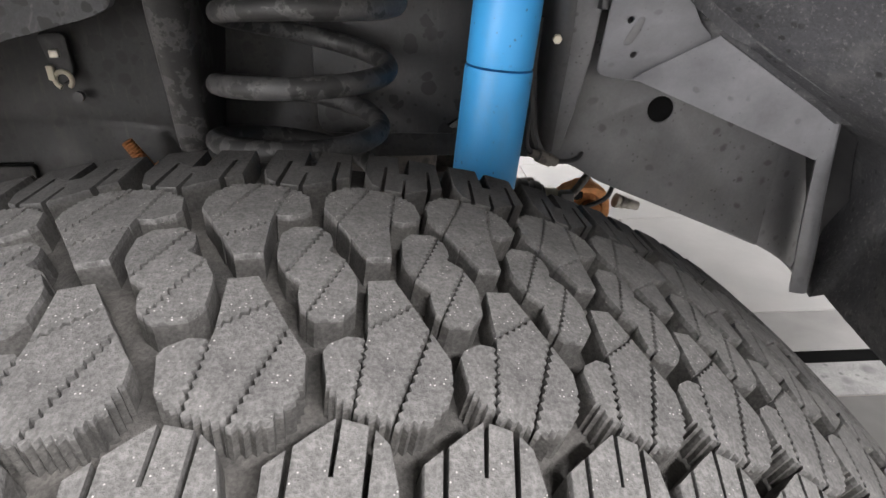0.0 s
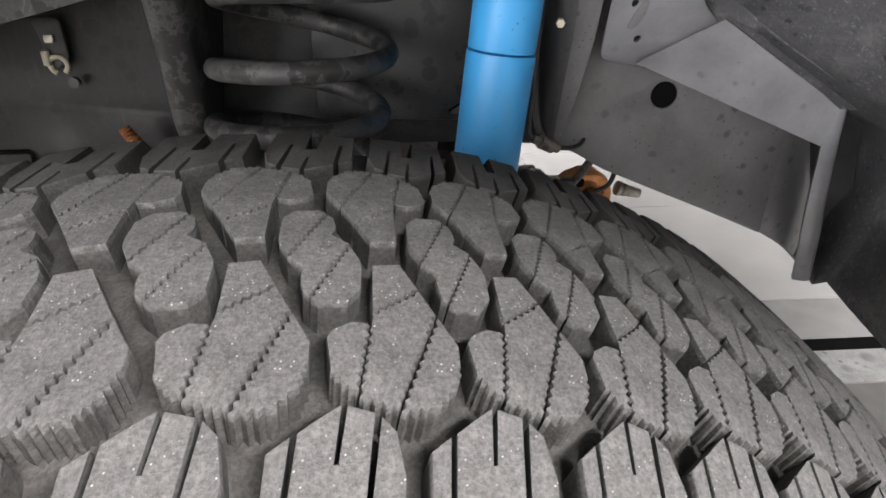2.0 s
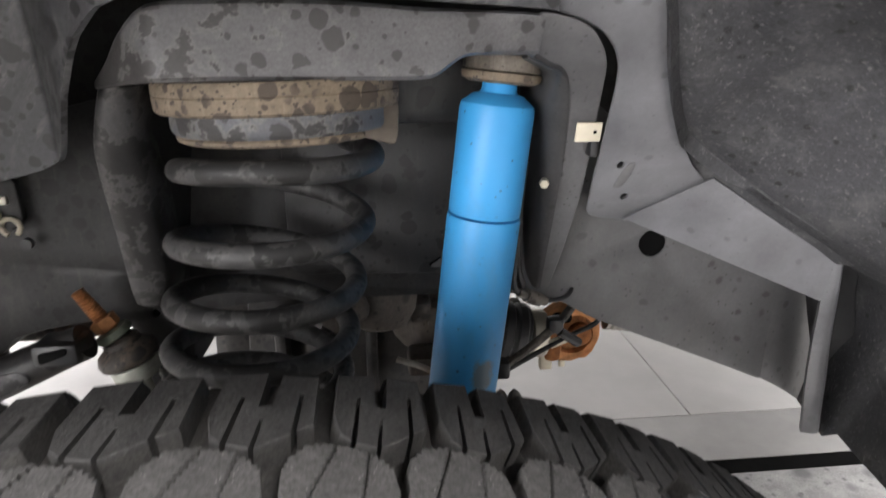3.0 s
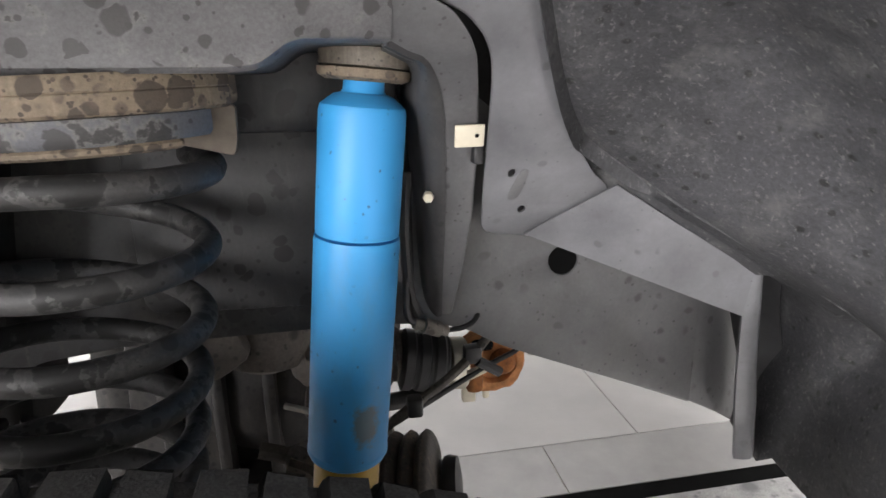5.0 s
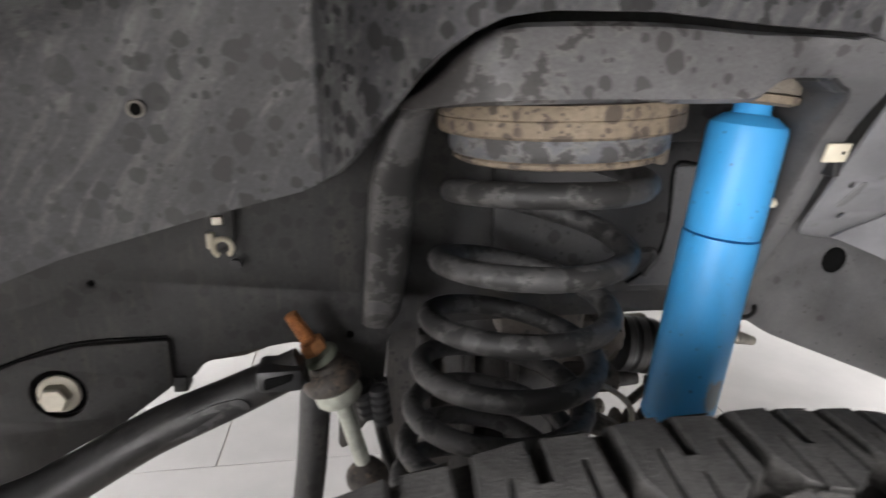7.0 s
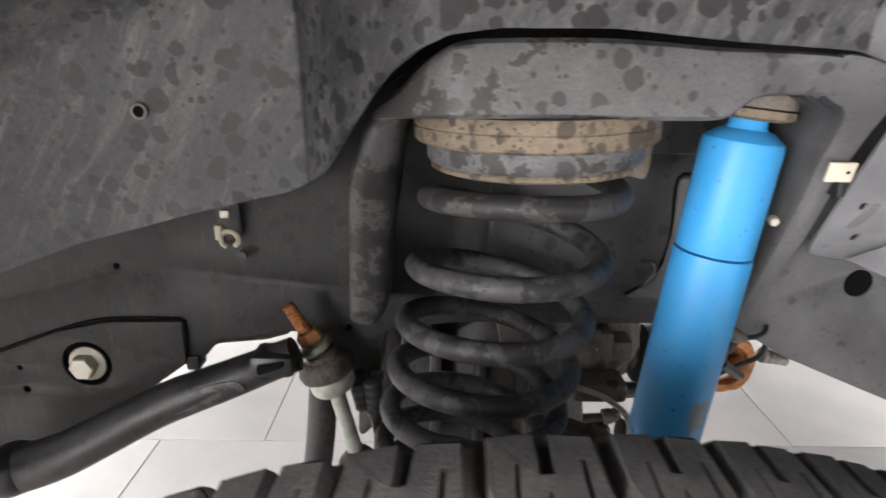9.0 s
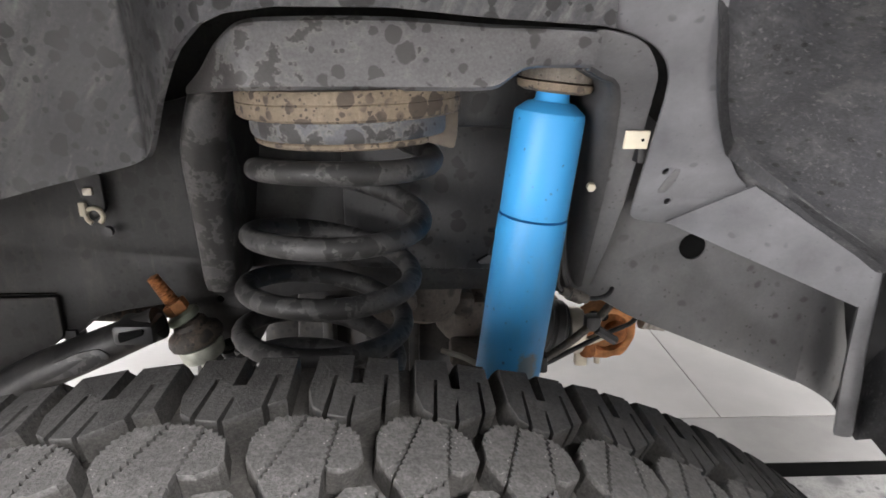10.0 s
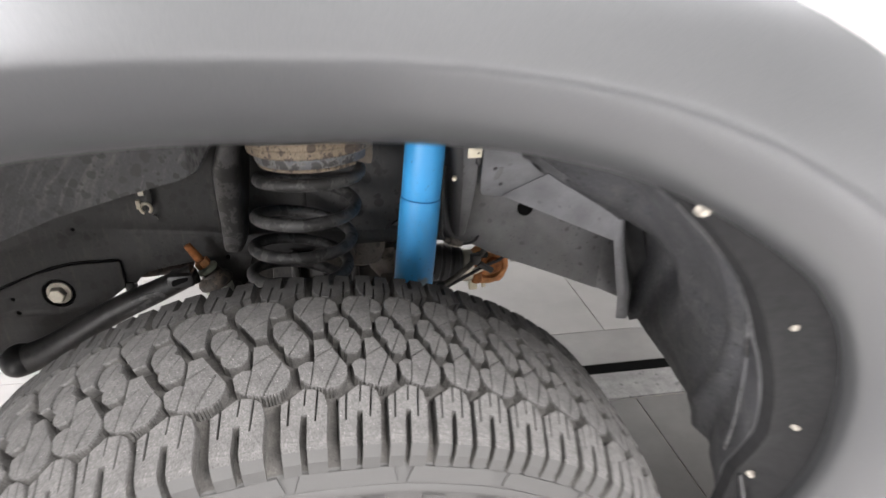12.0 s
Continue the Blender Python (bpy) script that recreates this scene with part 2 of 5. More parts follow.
def blue_paint(name):
    """Bright blue enamel, dulled by brown road dirt in streaks and drops."""
    m, t, p = nodes_of(name)
    n = noise_of(t, 24, 7, 0.7, stretch=(1, 1, 0.5))
    d = ramp(t, n.outputs[0], [(0.50, (0, 0, 0)), (0.82, (0.5, 0.5, 0.5))])
    colour = mix(t, d.outputs[0], (0.045, 0.33, 0.70), (0.12, 0.2, 0.26))
    colour = mix(t, spots_of(t, 120, 0.08, 0.14), colour, (0.03, 0.13, 0.3))
    # a bare smear near the lower end
    c = t.nodes.new("ShaderNodeTexCoord")
    near = add(t, "ShaderNodeMapping", Location=(-0.0300, 0.0230, -0.1995))
    t.links.new(c.outputs["Object"], near.inputs[0])
    shape = add(t, "ShaderNodeMapping", Scale=(110.0, 45.0, 62.0))
    t.links.new(near.outputs[0], shape.inputs[0])
    far = t.nodes.new("ShaderNodeVectorMath")
    far.operation = "LENGTH"
    t.links.new(shape.outputs[0], far.inputs[0])
    rough = noise_of(t, 130, 5, 0.7)
    edge = t.nodes.new("ShaderNodeMath")
    edge.operation = "MULTIPLY_ADD"
    t.links.new(rough.outputs[0], edge.inputs[0])
    edge.inputs[1].default_value = 1.3
    t.links.new(far.outputs["Value"], edge.inputs[2])
    smear = ramp(t, edge.outputs[0], [(0.80, (0.8, 0.8, 0.8)), (1.0, (0, 0, 0))])
    smear.color_ramp.elements[1].position = 1.0
    scaled = t.nodes.new("ShaderNodeMath")
    scaled.operation = "MULTIPLY"
    scaled.inputs[1].default_value = 0.62
    t.links.new(edge.outputs[0], scaled.inputs[0])
    t.links.new(scaled.outputs[0], smear.inputs[0])
    colour = mix(t, smear.outputs[0], colour, (0.15, 0.16, 0.12))
    t.links.new(colour, p.inputs["Base Color"])
    p.inputs["Roughness"].default_value = 0.47
    f = noise_of(t, 500, 3)
    bump(t, p, f.outputs[0], 0.06, 0.0004)
    return m


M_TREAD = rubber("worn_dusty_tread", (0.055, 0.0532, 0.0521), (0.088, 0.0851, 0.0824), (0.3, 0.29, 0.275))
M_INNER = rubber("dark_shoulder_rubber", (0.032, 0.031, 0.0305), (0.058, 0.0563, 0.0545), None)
M_SIDE = rubber("tyre_rubber", (0.034, 0.0325, 0.031), (0.064, 0.061, 0.057), None)
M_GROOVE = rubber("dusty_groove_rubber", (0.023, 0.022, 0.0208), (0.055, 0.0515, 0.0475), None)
M_WALL = even("sidewall_rubber", (0.039, 0.038, 0.037), 0.6, 0.25)
M_BLUE = blue_paint("blue_shock_paint")
M_YELLOW = plain("yellow_shock_paint", (0.55, 0.33, 0.03), 0.45, 0.0, 0.15, 60)
M_COIL = mottled("dusty_coil_paint", (0.047, 0.046, 0.0463), (0.017, 0.0167, 0.0167), (0.07, 0.068, 0.066), 0.6, 62, 0.25, None, 0.0)
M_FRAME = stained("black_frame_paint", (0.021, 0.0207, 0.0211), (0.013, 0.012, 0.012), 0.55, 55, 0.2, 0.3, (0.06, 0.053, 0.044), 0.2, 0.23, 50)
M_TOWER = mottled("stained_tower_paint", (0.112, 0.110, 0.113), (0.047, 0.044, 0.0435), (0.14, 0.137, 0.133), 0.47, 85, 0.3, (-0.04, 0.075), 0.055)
M_LINER = splashed("splashed_grey_liner", (0.058, 0.058, 0.0618), (0.019, 0.0183, 0.019), (0.185, 0.185, 0.18))
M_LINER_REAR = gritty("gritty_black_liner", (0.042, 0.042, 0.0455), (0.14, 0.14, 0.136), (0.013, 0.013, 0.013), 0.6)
M_PLATE = stained("smooth_grey_plate", (0.153, 0.153, 0.161), (0.11, 0.11, 0.114), 0.45, 60, 0.12, 0.2, None, 0.1, 0.05)
M_SEAT = stained("tan_dirty_rubber", (0.2, 0.158, 0.114), (0.072, 0.058, 0.047), 0.8, 125, 0.3, 0.4, (0.28, 0.235, 0.175), 0.6, 0.2, 58)
M_WASHER = stained("brown_stained_steel", (0.17, 0.148, 0.12), (0.08, 0.072, 0.062), 0.6, 110, 0.2, 0.3, (0.27, 0.24, 0.2), 0.5, 0.25)
M_STOP = plain("brown_stop_rubber", (0.15, 0.125, 0.1), 0.7, 0.0, 0.25, 90, 0.2)
M_CUP = mottled("grey_seat_cup", (0.105, 0.108, 0.118), (0.045, 0.043, 0.043), (0.15, 0.148, 0.142), 0.6, 60, 0.3, None, -0.005)
M_RUST = plain("flaking_rust", (0.27, 0.1, 0.03), 0.9, 0.0, 0.5, 120, 0.6)
M_RUST_PALE = plain("pale_rust", (0.45, 0.2, 0.08), 0.9, 0.0, 0.4, 90, 0.6)
M_ZINC = plain("zinc_plate", (0.55, 0.52, 0.44), 0.45, 0.6, 0.15, 90, 0.1)
M_SCREW = plain("dull_zinc_screw", (0.4, 0.37, 0.32), 0.5, 0.5, 0.2, 200, 0.2)
M_CREAM = plain("cream_plastic", (0.6, 0.55, 0.43), 0.5, 0.0, 0.08, 80, 0.05)
M_GREEN = plain("verdigris_zinc", (0.2, 0.22, 0.17), 0.6, 0.3, 0.3, 90, 0.3)
M_CUPZINC = plain("bloomed_zinc", (0.36, 0.37, 0.32), 0.55, 0.35, 0.35, 70, 0.25)
M_BLACK = plain("black_plastic", (0.02, 0.02, 0.021), 0.45, 0.0, 0.3, 90, 0.1)
M_FLANGE = plain("dull_black_plastic", (0.014, 0.014, 0.0148), 0.7, 0.0, 0.3, 120, 0.25)
M_FLANGE.node_tree.nodes["Principled BSDF"].inputs["Specular IOR Level"].default_value = 0.2
# flat black for the darkness in holes, slots and gaps
M_VOID = plain("painted_dark", (0.006, 0.006, 0.006), 0.9, 0.0, 0.2, 30, 0)
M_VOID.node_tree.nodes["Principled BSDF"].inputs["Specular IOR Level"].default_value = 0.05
M_AXLE = stained("oily_axle_paint", (0.03, 0.0275, 0.0262), (0.012, 0.012, 0.012), 0.5, 40, 0.25, 0.4, (0.08, 0.07, 0.057))
M_CAST = plain("dull_cast_metal", (0.3, 0.28, 0.25), 0.6, 0.4, 0.3, 60, 0.4)
M_FLARE = even("satin_grey_flare", (0.10, 0.102, 0.106), 0.3, 0.06, 0.0, 0.6)
M_PAINT = even("pale_silver_paint", (0.52, 0.5, 0.49), 0.25, 0.0, 0.6)
M_TILE = plain("pale_floor_tile", (0.53, 0.52, 0.51), 0.25, 0.0, 0.05, 8, 0.03)
M_EDGE = plain("grey_edge_tile", (0.34, 0.333, 0.325), 0.3, 0.0, 0.12, 10, 0.05)
M_GROUT = plain("tile_grout", (0.42, 0.38, 0.33), 0.8, 0.0, 0.15, 60, 0.1)
M_BAND = stained("scuffed_grey_strip", (0.33, 0.325, 0.32), (0.17, 0.17, 0.17), 0.6, 14, 0.15, 0.3, (0.45, 0.44, 0.43))
M_DARKTILE = plain("grey_floor_tile", (0.17, 0.165, 0.16), 0.4, 0.0, 0.12, 12, 0.05)
M_WALLPAINT = plain("pale_wall_paint", (0.42, 0.42, 0.41), 0.8, 0.0, 0.04, 3, 0.05)
M_CASTDIRT = stained("dirty_cast_iron", (0.085, 0.073, 0.063), (0.034, 0.029, 0.026), 0.7, 55, 0.2, 0.34, (0.13, 0.108, 0.088), 0.6)
M_NECK = stained("dusty_cast_neck", (0.16, 0.143, 0.124), (0.075, 0.066, 0.057), 0.75, 70, 0.2, 0.3, (0.26, 0.235, 0.2), 0.5)
M_CABLE = stained("dusty_cable_sheath", (0.075, 0.068, 0.058), (0.03, 0.027, 0.024), 0.7, 140, 0.2, 0.3, (0.2, 0.175, 0.14), 0.4)
M_BOOT = stained("muddy_rubber_boot", (0.05, 0.042, 0.036), (0.02, 0.018, 0.016), 0.7, 80, 0.3, 0.4, (0.2, 0.14, 0.09), 0.6)
M_WALLGREY = plain("grey_wall_paint", (0.25, 0.25, 0.26), 0.8, 0.0, 0.04, 3, 0.05)
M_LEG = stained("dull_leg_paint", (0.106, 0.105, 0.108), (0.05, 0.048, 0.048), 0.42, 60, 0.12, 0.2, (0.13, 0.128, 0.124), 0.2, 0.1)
# leg paint copied darker: the inner side's shade is in the colour
M_LEGSHADE = stained("shaded_leg_side_paint", (0.046, 0.0455, 0.0468), (0.024, 0.0235, 0.0235), 0.5, 60, 0.1, 0.16, (0.075, 0.073, 0.07), 0.2, 0.12)
M_RAIL = stained("smooth_rail_paint", (0.122, 0.121, 0.123), (0.065, 0.063, 0.062), 0.45, 50, 0.12, 0.22, (0.135, 0.132, 0.126), 0.2, 0.08)
M_FOLD = mottled("darker_stained_paint", (0.05, 0.049, 0.05), (0.02, 0.0195, 0.0195), (0.066, 0.064, 0.062), 0.5, 70, 0.3, None, 0.02)
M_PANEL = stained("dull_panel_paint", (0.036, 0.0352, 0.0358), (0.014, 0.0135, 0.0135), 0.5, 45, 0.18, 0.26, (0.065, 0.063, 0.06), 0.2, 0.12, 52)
M_ARM = stained("black_arm_paint", (0.018, 0.0175, 0.0176), (0.007, 0.0068, 0.0068), 0.5, 60, 0.15, 0.25, (0.045, 0.042, 0.038), 0.2, 0.2, 52)
M_RIM = plain("grey_wheel_paint", (0.25, 0.25, 0.26), 0.35, 0.7, 0.1, 60, 0.05)

# ---------------------------------------------------------------- building helpers


def link_mesh(name, bm, material, parent=None, smooth=None):
    me = bpy.data.meshes.new(name)
    bm.to_mesh(me)
    bm.free()
    for m in material if isinstance(material, (list, tuple)) else [material]:
        me.materials.append(m)
    if smooth is not None:
        for f in me.polygons:
            f.use_smooth = True
        me.set_sharp_from_angle(angle=radians(smooth))
    ob = new(name, me)
    if parent is not None:
        ob.parent = parent
    return ob


def part(name, bm, material, parent, label="", smooth=35):
    return tagged(link_mesh(name, bm, material, parent, smooth), label)


def thing(name, label, category, place=(0, 0, 0), group="", kind=""):
    ob = new(name)
    ob.empty_display_size = 0.05
    ob.location = place
    return tagged(ob, label, category, group, kind)


def lathe(profile, steps=48, matrix=None, bm=None):
    """Turn (radius, height) pairs about z."""
    bm = bm or bmesh.new()
    rings = []
    for r, z in profile:
        rings.append([bm.verts.new((r * math.cos(2 * math.pi * i / steps), r * math.sin(2 * math.pi * i / steps), z)) for i in range(steps)])
    for a, b in zip(rings, rings[1:]):
        for i in range(steps):
            j = (i + 1) % steps
            bm.faces.new((a[i], a[j], b[j], b[i]))
    for ring, flip in ((rings[0], True), (rings[-1], False)):
        bm.faces.new(ring[::-1] if flip else ring)
    if matrix is not None:
        bmesh.ops.transform(bm, matrix=matrix, verts=[v for r in rings for v in r])
    return bm


def along(a, b):
    """A matrix that carries z from a towards b."""
    a, b = Vector(a), Vector(b)
    return Matrix.Translation(a) @ (b - a).to_track_quat("Z", "Y").to_matrix().to_4x4()


def tube(points, radius, steps=12, bm=None, closed=False, caps=True):
    """A round bar along points; radius may be a list."""
    bm = bm or bmesh.new()
    pts = [Vector(p) for p in points]
    radii = radius if isinstance(radius, (list, tuple)) else [radius] * len(pts)
    rings, up = [], None
    for i, p in enumerate(pts):
        d = (pts[min(i + 1, len(pts) - 1)] - pts[max(i - 1, 0)]).normalized()
        if up is None:
            up = Vector((0, 0, 1)) if abs(d.z) < 0.9 else Vector((1, 0, 0))
        side = d.cross(up).normalized()
        up = side.cross(d).normalized()
        rings.append([bm.verts.new(p + radii[i] * (math.cos(2 * math.pi * k / steps) * side + math.sin(2 * math.pi * k / steps) * up)) for k in range(steps)])
    for a, b in zip(rings, rings[1:]):
        for k in range(steps):
            j = (k + 1) % steps
            bm.faces.new((a[k], a[j], b[j], b[k]))
    if caps:
        bm.faces.new(rings[0][::-1])
        bm.faces.new(rings[-1])
    bmesh.ops.recalc_face_normals(bm, faces=bm.faces)
    return bm


def smooth_line(points, n=8):
    """A Catmull-Rom curve through points."""
    p = [Vector(q) for q in points]
    p = [2 * p[0] - p[1]] + p + [2 * p[-1] - p[-2]]
    out = []
    for i in range(1, len(p) - 2):
        for k in range(n):
            t = k / n
            a, b, c, d = p[i - 1:i + 3]
            out.append(0.5 * (2 * b + (c - a) * t + (2 * a - 5 * b + 4 * c - d) * t * t + (3 * b - a - 3 * c + d) * t ** 3))
    return out + [p[-2]]


def rounded(points, radius, n=4):
    """The corners of a flat outline cut round."""
    out = []
    m = len(points)
    for i in range(m):
        p = Vector(points[i][:2])
        r = points[i][2] if len(points[i]) > 2 else radius
        a, b = Vector(points[i - 1][:2]), Vector(points[(i + 1) % m][:2])
        u, v = a - p, b - p
        cut = min(r, 0.45 * u.length, 0.45 * v.length)
        s, e = p + u.normalized() * cut, p + v.normalized() * cut
        for k in range(n + 1):
            t = k / n
            out.append(tuple((1 - t) ** 2 * s + 2 * t * (1 - t) * p + t * t * e))
    return out


def sheet(outline, y0, y1, holes=(), edge=0.0015, corner=0.004, lean=None):
    """A plate cut to an outline in x and z, from y0 to y1, with round holes (x, z, r); lean(x, z) moves it in y."""
    cu = bpy.data.curves.new("cut", "CURVE")
    cu.dimensions, cu.fill_mode = "2D", "BOTH"
    cu.extrude, cu.bevel_depth, cu.bevel_resolution = max(abs(y1 - y0) / 2 - edge, 0.0001), edge, 1
    loops = [rounded(outline, corner)]
    loops += [[(x + r * math.cos(a * math.pi / 10), z + r * math.sin(a * math.pi / 10)) for a in range(20)] for x, z, r in holes]
    for loop in loops:
        sp = cu.splines.new("POLY")
        sp.points.add(len(loop) - 1)
        for q, (x, z) in zip(sp.points, loop):
            q.co = (x, z, 0, 1)
        sp.use_cyclic_u = True
    tmp = bpy.data.objects.new("cut", cu)
    scene.collection.objects.link(tmp)
    me = bpy.data.meshes.new_from_object(tmp.evaluated_get(bpy.context.evaluated_depsgraph_get()))
    bm = bmesh.new()
    bm.from_mesh(me)
    bpy.data.objects.remove(tmp)
    bpy.data.curves.remove(cu)
    bpy.data.meshes.remove(me)
    for v in bm.verts:
        x, z, d = v.co
        v.co = (x, (y0 + y1) / 2 - d + (lean(x, z) if lean else 0), z)
    bmesh.ops.remove_doubles(bm, verts=bm.verts, dist=1e-5)
    bmesh.ops.recalc_face_normals(bm, faces=bm.faces)
    return bm


def grid(rows, bm=None):
    """A skin over rows of points."""
    bm = bm or bmesh.new()
    vs = [[bm.verts.new(p) for p in r] for r in rows]
    for a, b in zip(vs, vs[1:]):
        for i in range(len(a) - 1):
            bm.faces.new((a[i], a[i + 1], b[i + 1], b[i]))
    return bm


def thick(bm, depth):
    bmesh.ops.recalc_face_normals(bm, faces=bm.faces)
    bmesh.ops.solidify(bm, geom=bm.faces[:], thickness=depth)
    bmesh.ops.recalc_face_normals(bm, faces=bm.faces)
    return bm


def box(x0, x1, y0, y1, z0, z1, bm=None, soft=0.0):
    made = bmesh.new()
    bmesh.ops.create_cube(made, size=1.0)
    for v in made.verts:
        v.co = ((x0 + x1) / 2 + v.co.x * (x1 - x0), (y0 + y1) / 2 + v.co.y * (y1 - y0), (z0 + z1) / 2 + v.co.z * (z1 - z0))
    if soft:
        bmesh.ops.bevel(made, geom=made.edges[:], offset=soft, segments=2, affect="EDGES", profile=0.5)
    if bm is None:
        return made
    me = bpy.data.meshes.new("join")
    made.to_mesh(me)
    made.free()
    bm.from_mesh(me)
    bpy.data.meshes.remove(me)
    return bm


def lerp_table(table, x):
    for (a, u), (b, v) in zip(table, table[1:]):
        if x <= b:
            t = min(1, max(0, (x - a) / (b - a)))
            t = t * t * (3 - 2 * t)
            return u + (v - u) * t
    return table[-1][1]


def curve_table(table, x):
    """A smooth curve through the pairs of a table."""
    n = len(table)
    if x <= table[0][0]:
        return table[0][1]
    for i in range(n - 1):
        (a, u), (b, v) = table[i], table[i + 1]
        if x <= b:
            m0 = (v - table[i - 1][1]) / (b - table[i - 1][0]) if i else (v - u) / (b - a)
            m1 = (table[i + 2][1] - u) / (table[i + 2][0] - a) if i + 2 < n else (v - u) / (b - a)
            t, w = (x - a) / (b - a), b - a
            return (2 * t ** 3 - 3 * t * t + 1) * u + (t ** 3 - 2 * t * t + t) * w * m0 + (3 * t * t - 2 * t ** 3) * v + (t ** 3 - t * t) * w * m1
    return table[-1][1]


def hexagon(radius, height, place, axis, bm=None):
    return lathe([(radius * 0.93, 0), (radius, 0.001), (radius, height - 0.0015), (radius * 0.86, height)], 6, along(place, Vector(place) + Vector(axis)), bm)

# ---------------------------------------------------------------- hall
AXLE_Z = 0.366          # height of the wheel's centre


def build_hall():
    floor = tagged(link_mesh("floor", box(-5, 5, -4.5, 6, -0.06, -0.004), M_GROUT), "pale tiled hall floor with thin joints", "floor", kind="structure")
    band = tagged(link_mesh("floor_band", box(0.10, 5, 0.702, 0.806, -0.02, 0.001, soft=0.002), M_BAND), "scuffed grey strip along the pit edge", "floor strip", kind="structure")
    # flat black stands for the dark depth of the gap
    tagged(link_mesh("floor_groove", box(0.10, 5, 0.807, 0.850, -0.02, -0.001), M_VOID), "black gap across the floor", "groove", kind="structure")
    # unseen walls and ceiling; the west wall is grey to darken the flare's reflection
    walls = [("wall_north", (-5.1, 5.1, 6, 6.1, 0, 3.1)), ("wall_south", (-5.1, 5.1, -4.6, -4.5, 0, 3.1)),
             ("wall_west", (-5.1, -5, -4.5, 6, 0, 3.1)), ("wall_east", (5, 5.1, -4.5, 6, 0, 3.1))]
    for name, b in walls:
        tagged(link_mesh(name, box(*b), M_WALLGREY if name == "wall_west" else M_WALLPAINT), "plain painted hall wall, out of view", "wall", kind="structure")
    tagged(link_mesh("ceiling", box(-5.1, 5.1, -4.6, 6.1, 3.1, 3.2), M_WALLPAINT), "plain white hall ceiling, out of view", "ceiling", kind="structure")
    return floor


FLOOR = build_hall()

# ---------------------------------------------------------------- wheel arch and body


def arch_y(phi):
    """How far out the lip of the arch stands, by its angle from the top."""
    return curve_table([(-90, -0.02), (-70, -0.06), (-50, -0.12), (-25, -0.17), (25, -0.17), (40, -0.155), (58, -0.12), (70, -0.085), (82, -0.04), (95, -0.01)], phi)


LIP_R = [(-90, 0.535), (-30, 0.532), (-9, 0.528), (3, 0.526), (10, 0.530), (16, 0.534), (22.5, 0.537), (34, 0.537), (40, 0.536), (49, 0.524), (59, 0.502), (69, 0.488), (80, 0.481), (96, 0.478)]


def lip_r(phi):
    return curve_table(LIP_R, phi)


def on_arch(phi, r, y):
    return (r * math.sin(radians(phi)), y, AXLE_Z + r * math.cos(radians(phi)))


def build_flare():
    rows = []
    for k in range(-46, 49):
        phi = k * 2.0
        y = arch_y(phi)
        lip = lip_r(phi)
        prof = [(0.012, 0.030), (0.003, 0.022), (0.0, 0.010), (0.0008, 0.002), (0.003, -0.004), (0.008, -0.012), (0.016, -0.021), (0.026, -0.030), (0.035, -0.0365),
                (0.0385, -0.0385), (0.0398, -0.0387), (0.044, -0.0386), (0.060, -0.0382), (0.080, -0.0360), (0.088, -0.032), (0.09, -0.024)]
        prof = [(lip + r, d) for r, d in prof]
        rows.append([on_arch(phi, r, y + d) for r, d in prof])
    flare = thing("fender_flare", "satin grey painted flare over the wheel arch", "fender flare")
    part("return_edge", thick(grid([r[:3] for r in rows]), -0.003), M_FLARE, flare, "inner return edge", 32)
    part("panel", thick(grid([r[2:] for r in rows]), -0.003), M_FLARE, flare, "creased outer panel", 32)
    return flare


def build_body():
    """The painted side of the body beyond the flare, and its closed top."""
    body = thing("vehicle_body", "pale silver painted car body side above the wheel", "car body")
    rows = []
    for k in range(-46, 49):
        phi = k * 2.0
        x, _, z = on_arch(phi, lip_r(phi) + 0.086, 0)
        y0 = arch_y(phi) - 0.020
        sx = math.sin(radians(phi))
        far = 1.5
        top = 1.65
        row = []
        for i, f in enumerate((0, 0.03, 0.1, 0.3, 0.6, 1.0)):
            xx = x + (sx * far - x) * f
            zz = z + (max(top * math.cos(radians(phi * 0.9)), 0.35) + (0.2 if abs(phi) < 40 else 0) - z) * f
            yy = y0 + (-0.165 - y0) * min(1, f * 4) + 0.06 * f * f
            row.append((xx, yy, zz))
        rows.append(row)
    part("side_panel", thick(grid(rows), -0.002), M_PAINT, body)
    part("upper_body", box(-1.5, 1.5, -0.1, 1.5, 1.02, 1.7, soft=0.02), M_PAINT, body)
    # wall and roof added to keep the hall's light out of the gaps
    part("backing_wall", box(-1.2, 1.2, 0.362, 0.372, 0.665, 1.02), M_FRAME, body, "added black wall behind the gaps")
    part("backing_roof", box(-1.2, 1.2, -0.10, 0.362, 1.0, 1.018), M_FRAME, body)
    part("underbody", box(-1.45, 1.2, 0.40, 1.35, 0.88, 0.90), M_FRAME, body)
    return body


# front half of the wheel-house lining: lower edge along x
EDGE_FRONT = [(-0.60, 0.56), (-0.45, 0.645), (-0.335, 0.698), (-0.26, 0.727), (-0.19, 0.746), (-0.128, 0.761), (-0.114, 0.767), (-0.104, 0.774), (-0.096, 0.783), (-0.088, 0.794), (-0.079, 0.807),
              (-0.066, 0.825), (-0.058, 0.8335), (-0.044, 0.844), (-0.034, 0.8488), (-0.011, 0.852), (0.041, 0.8525), (0.094, 0.848), (0.15, 0.845), (0.19, 0.838)]
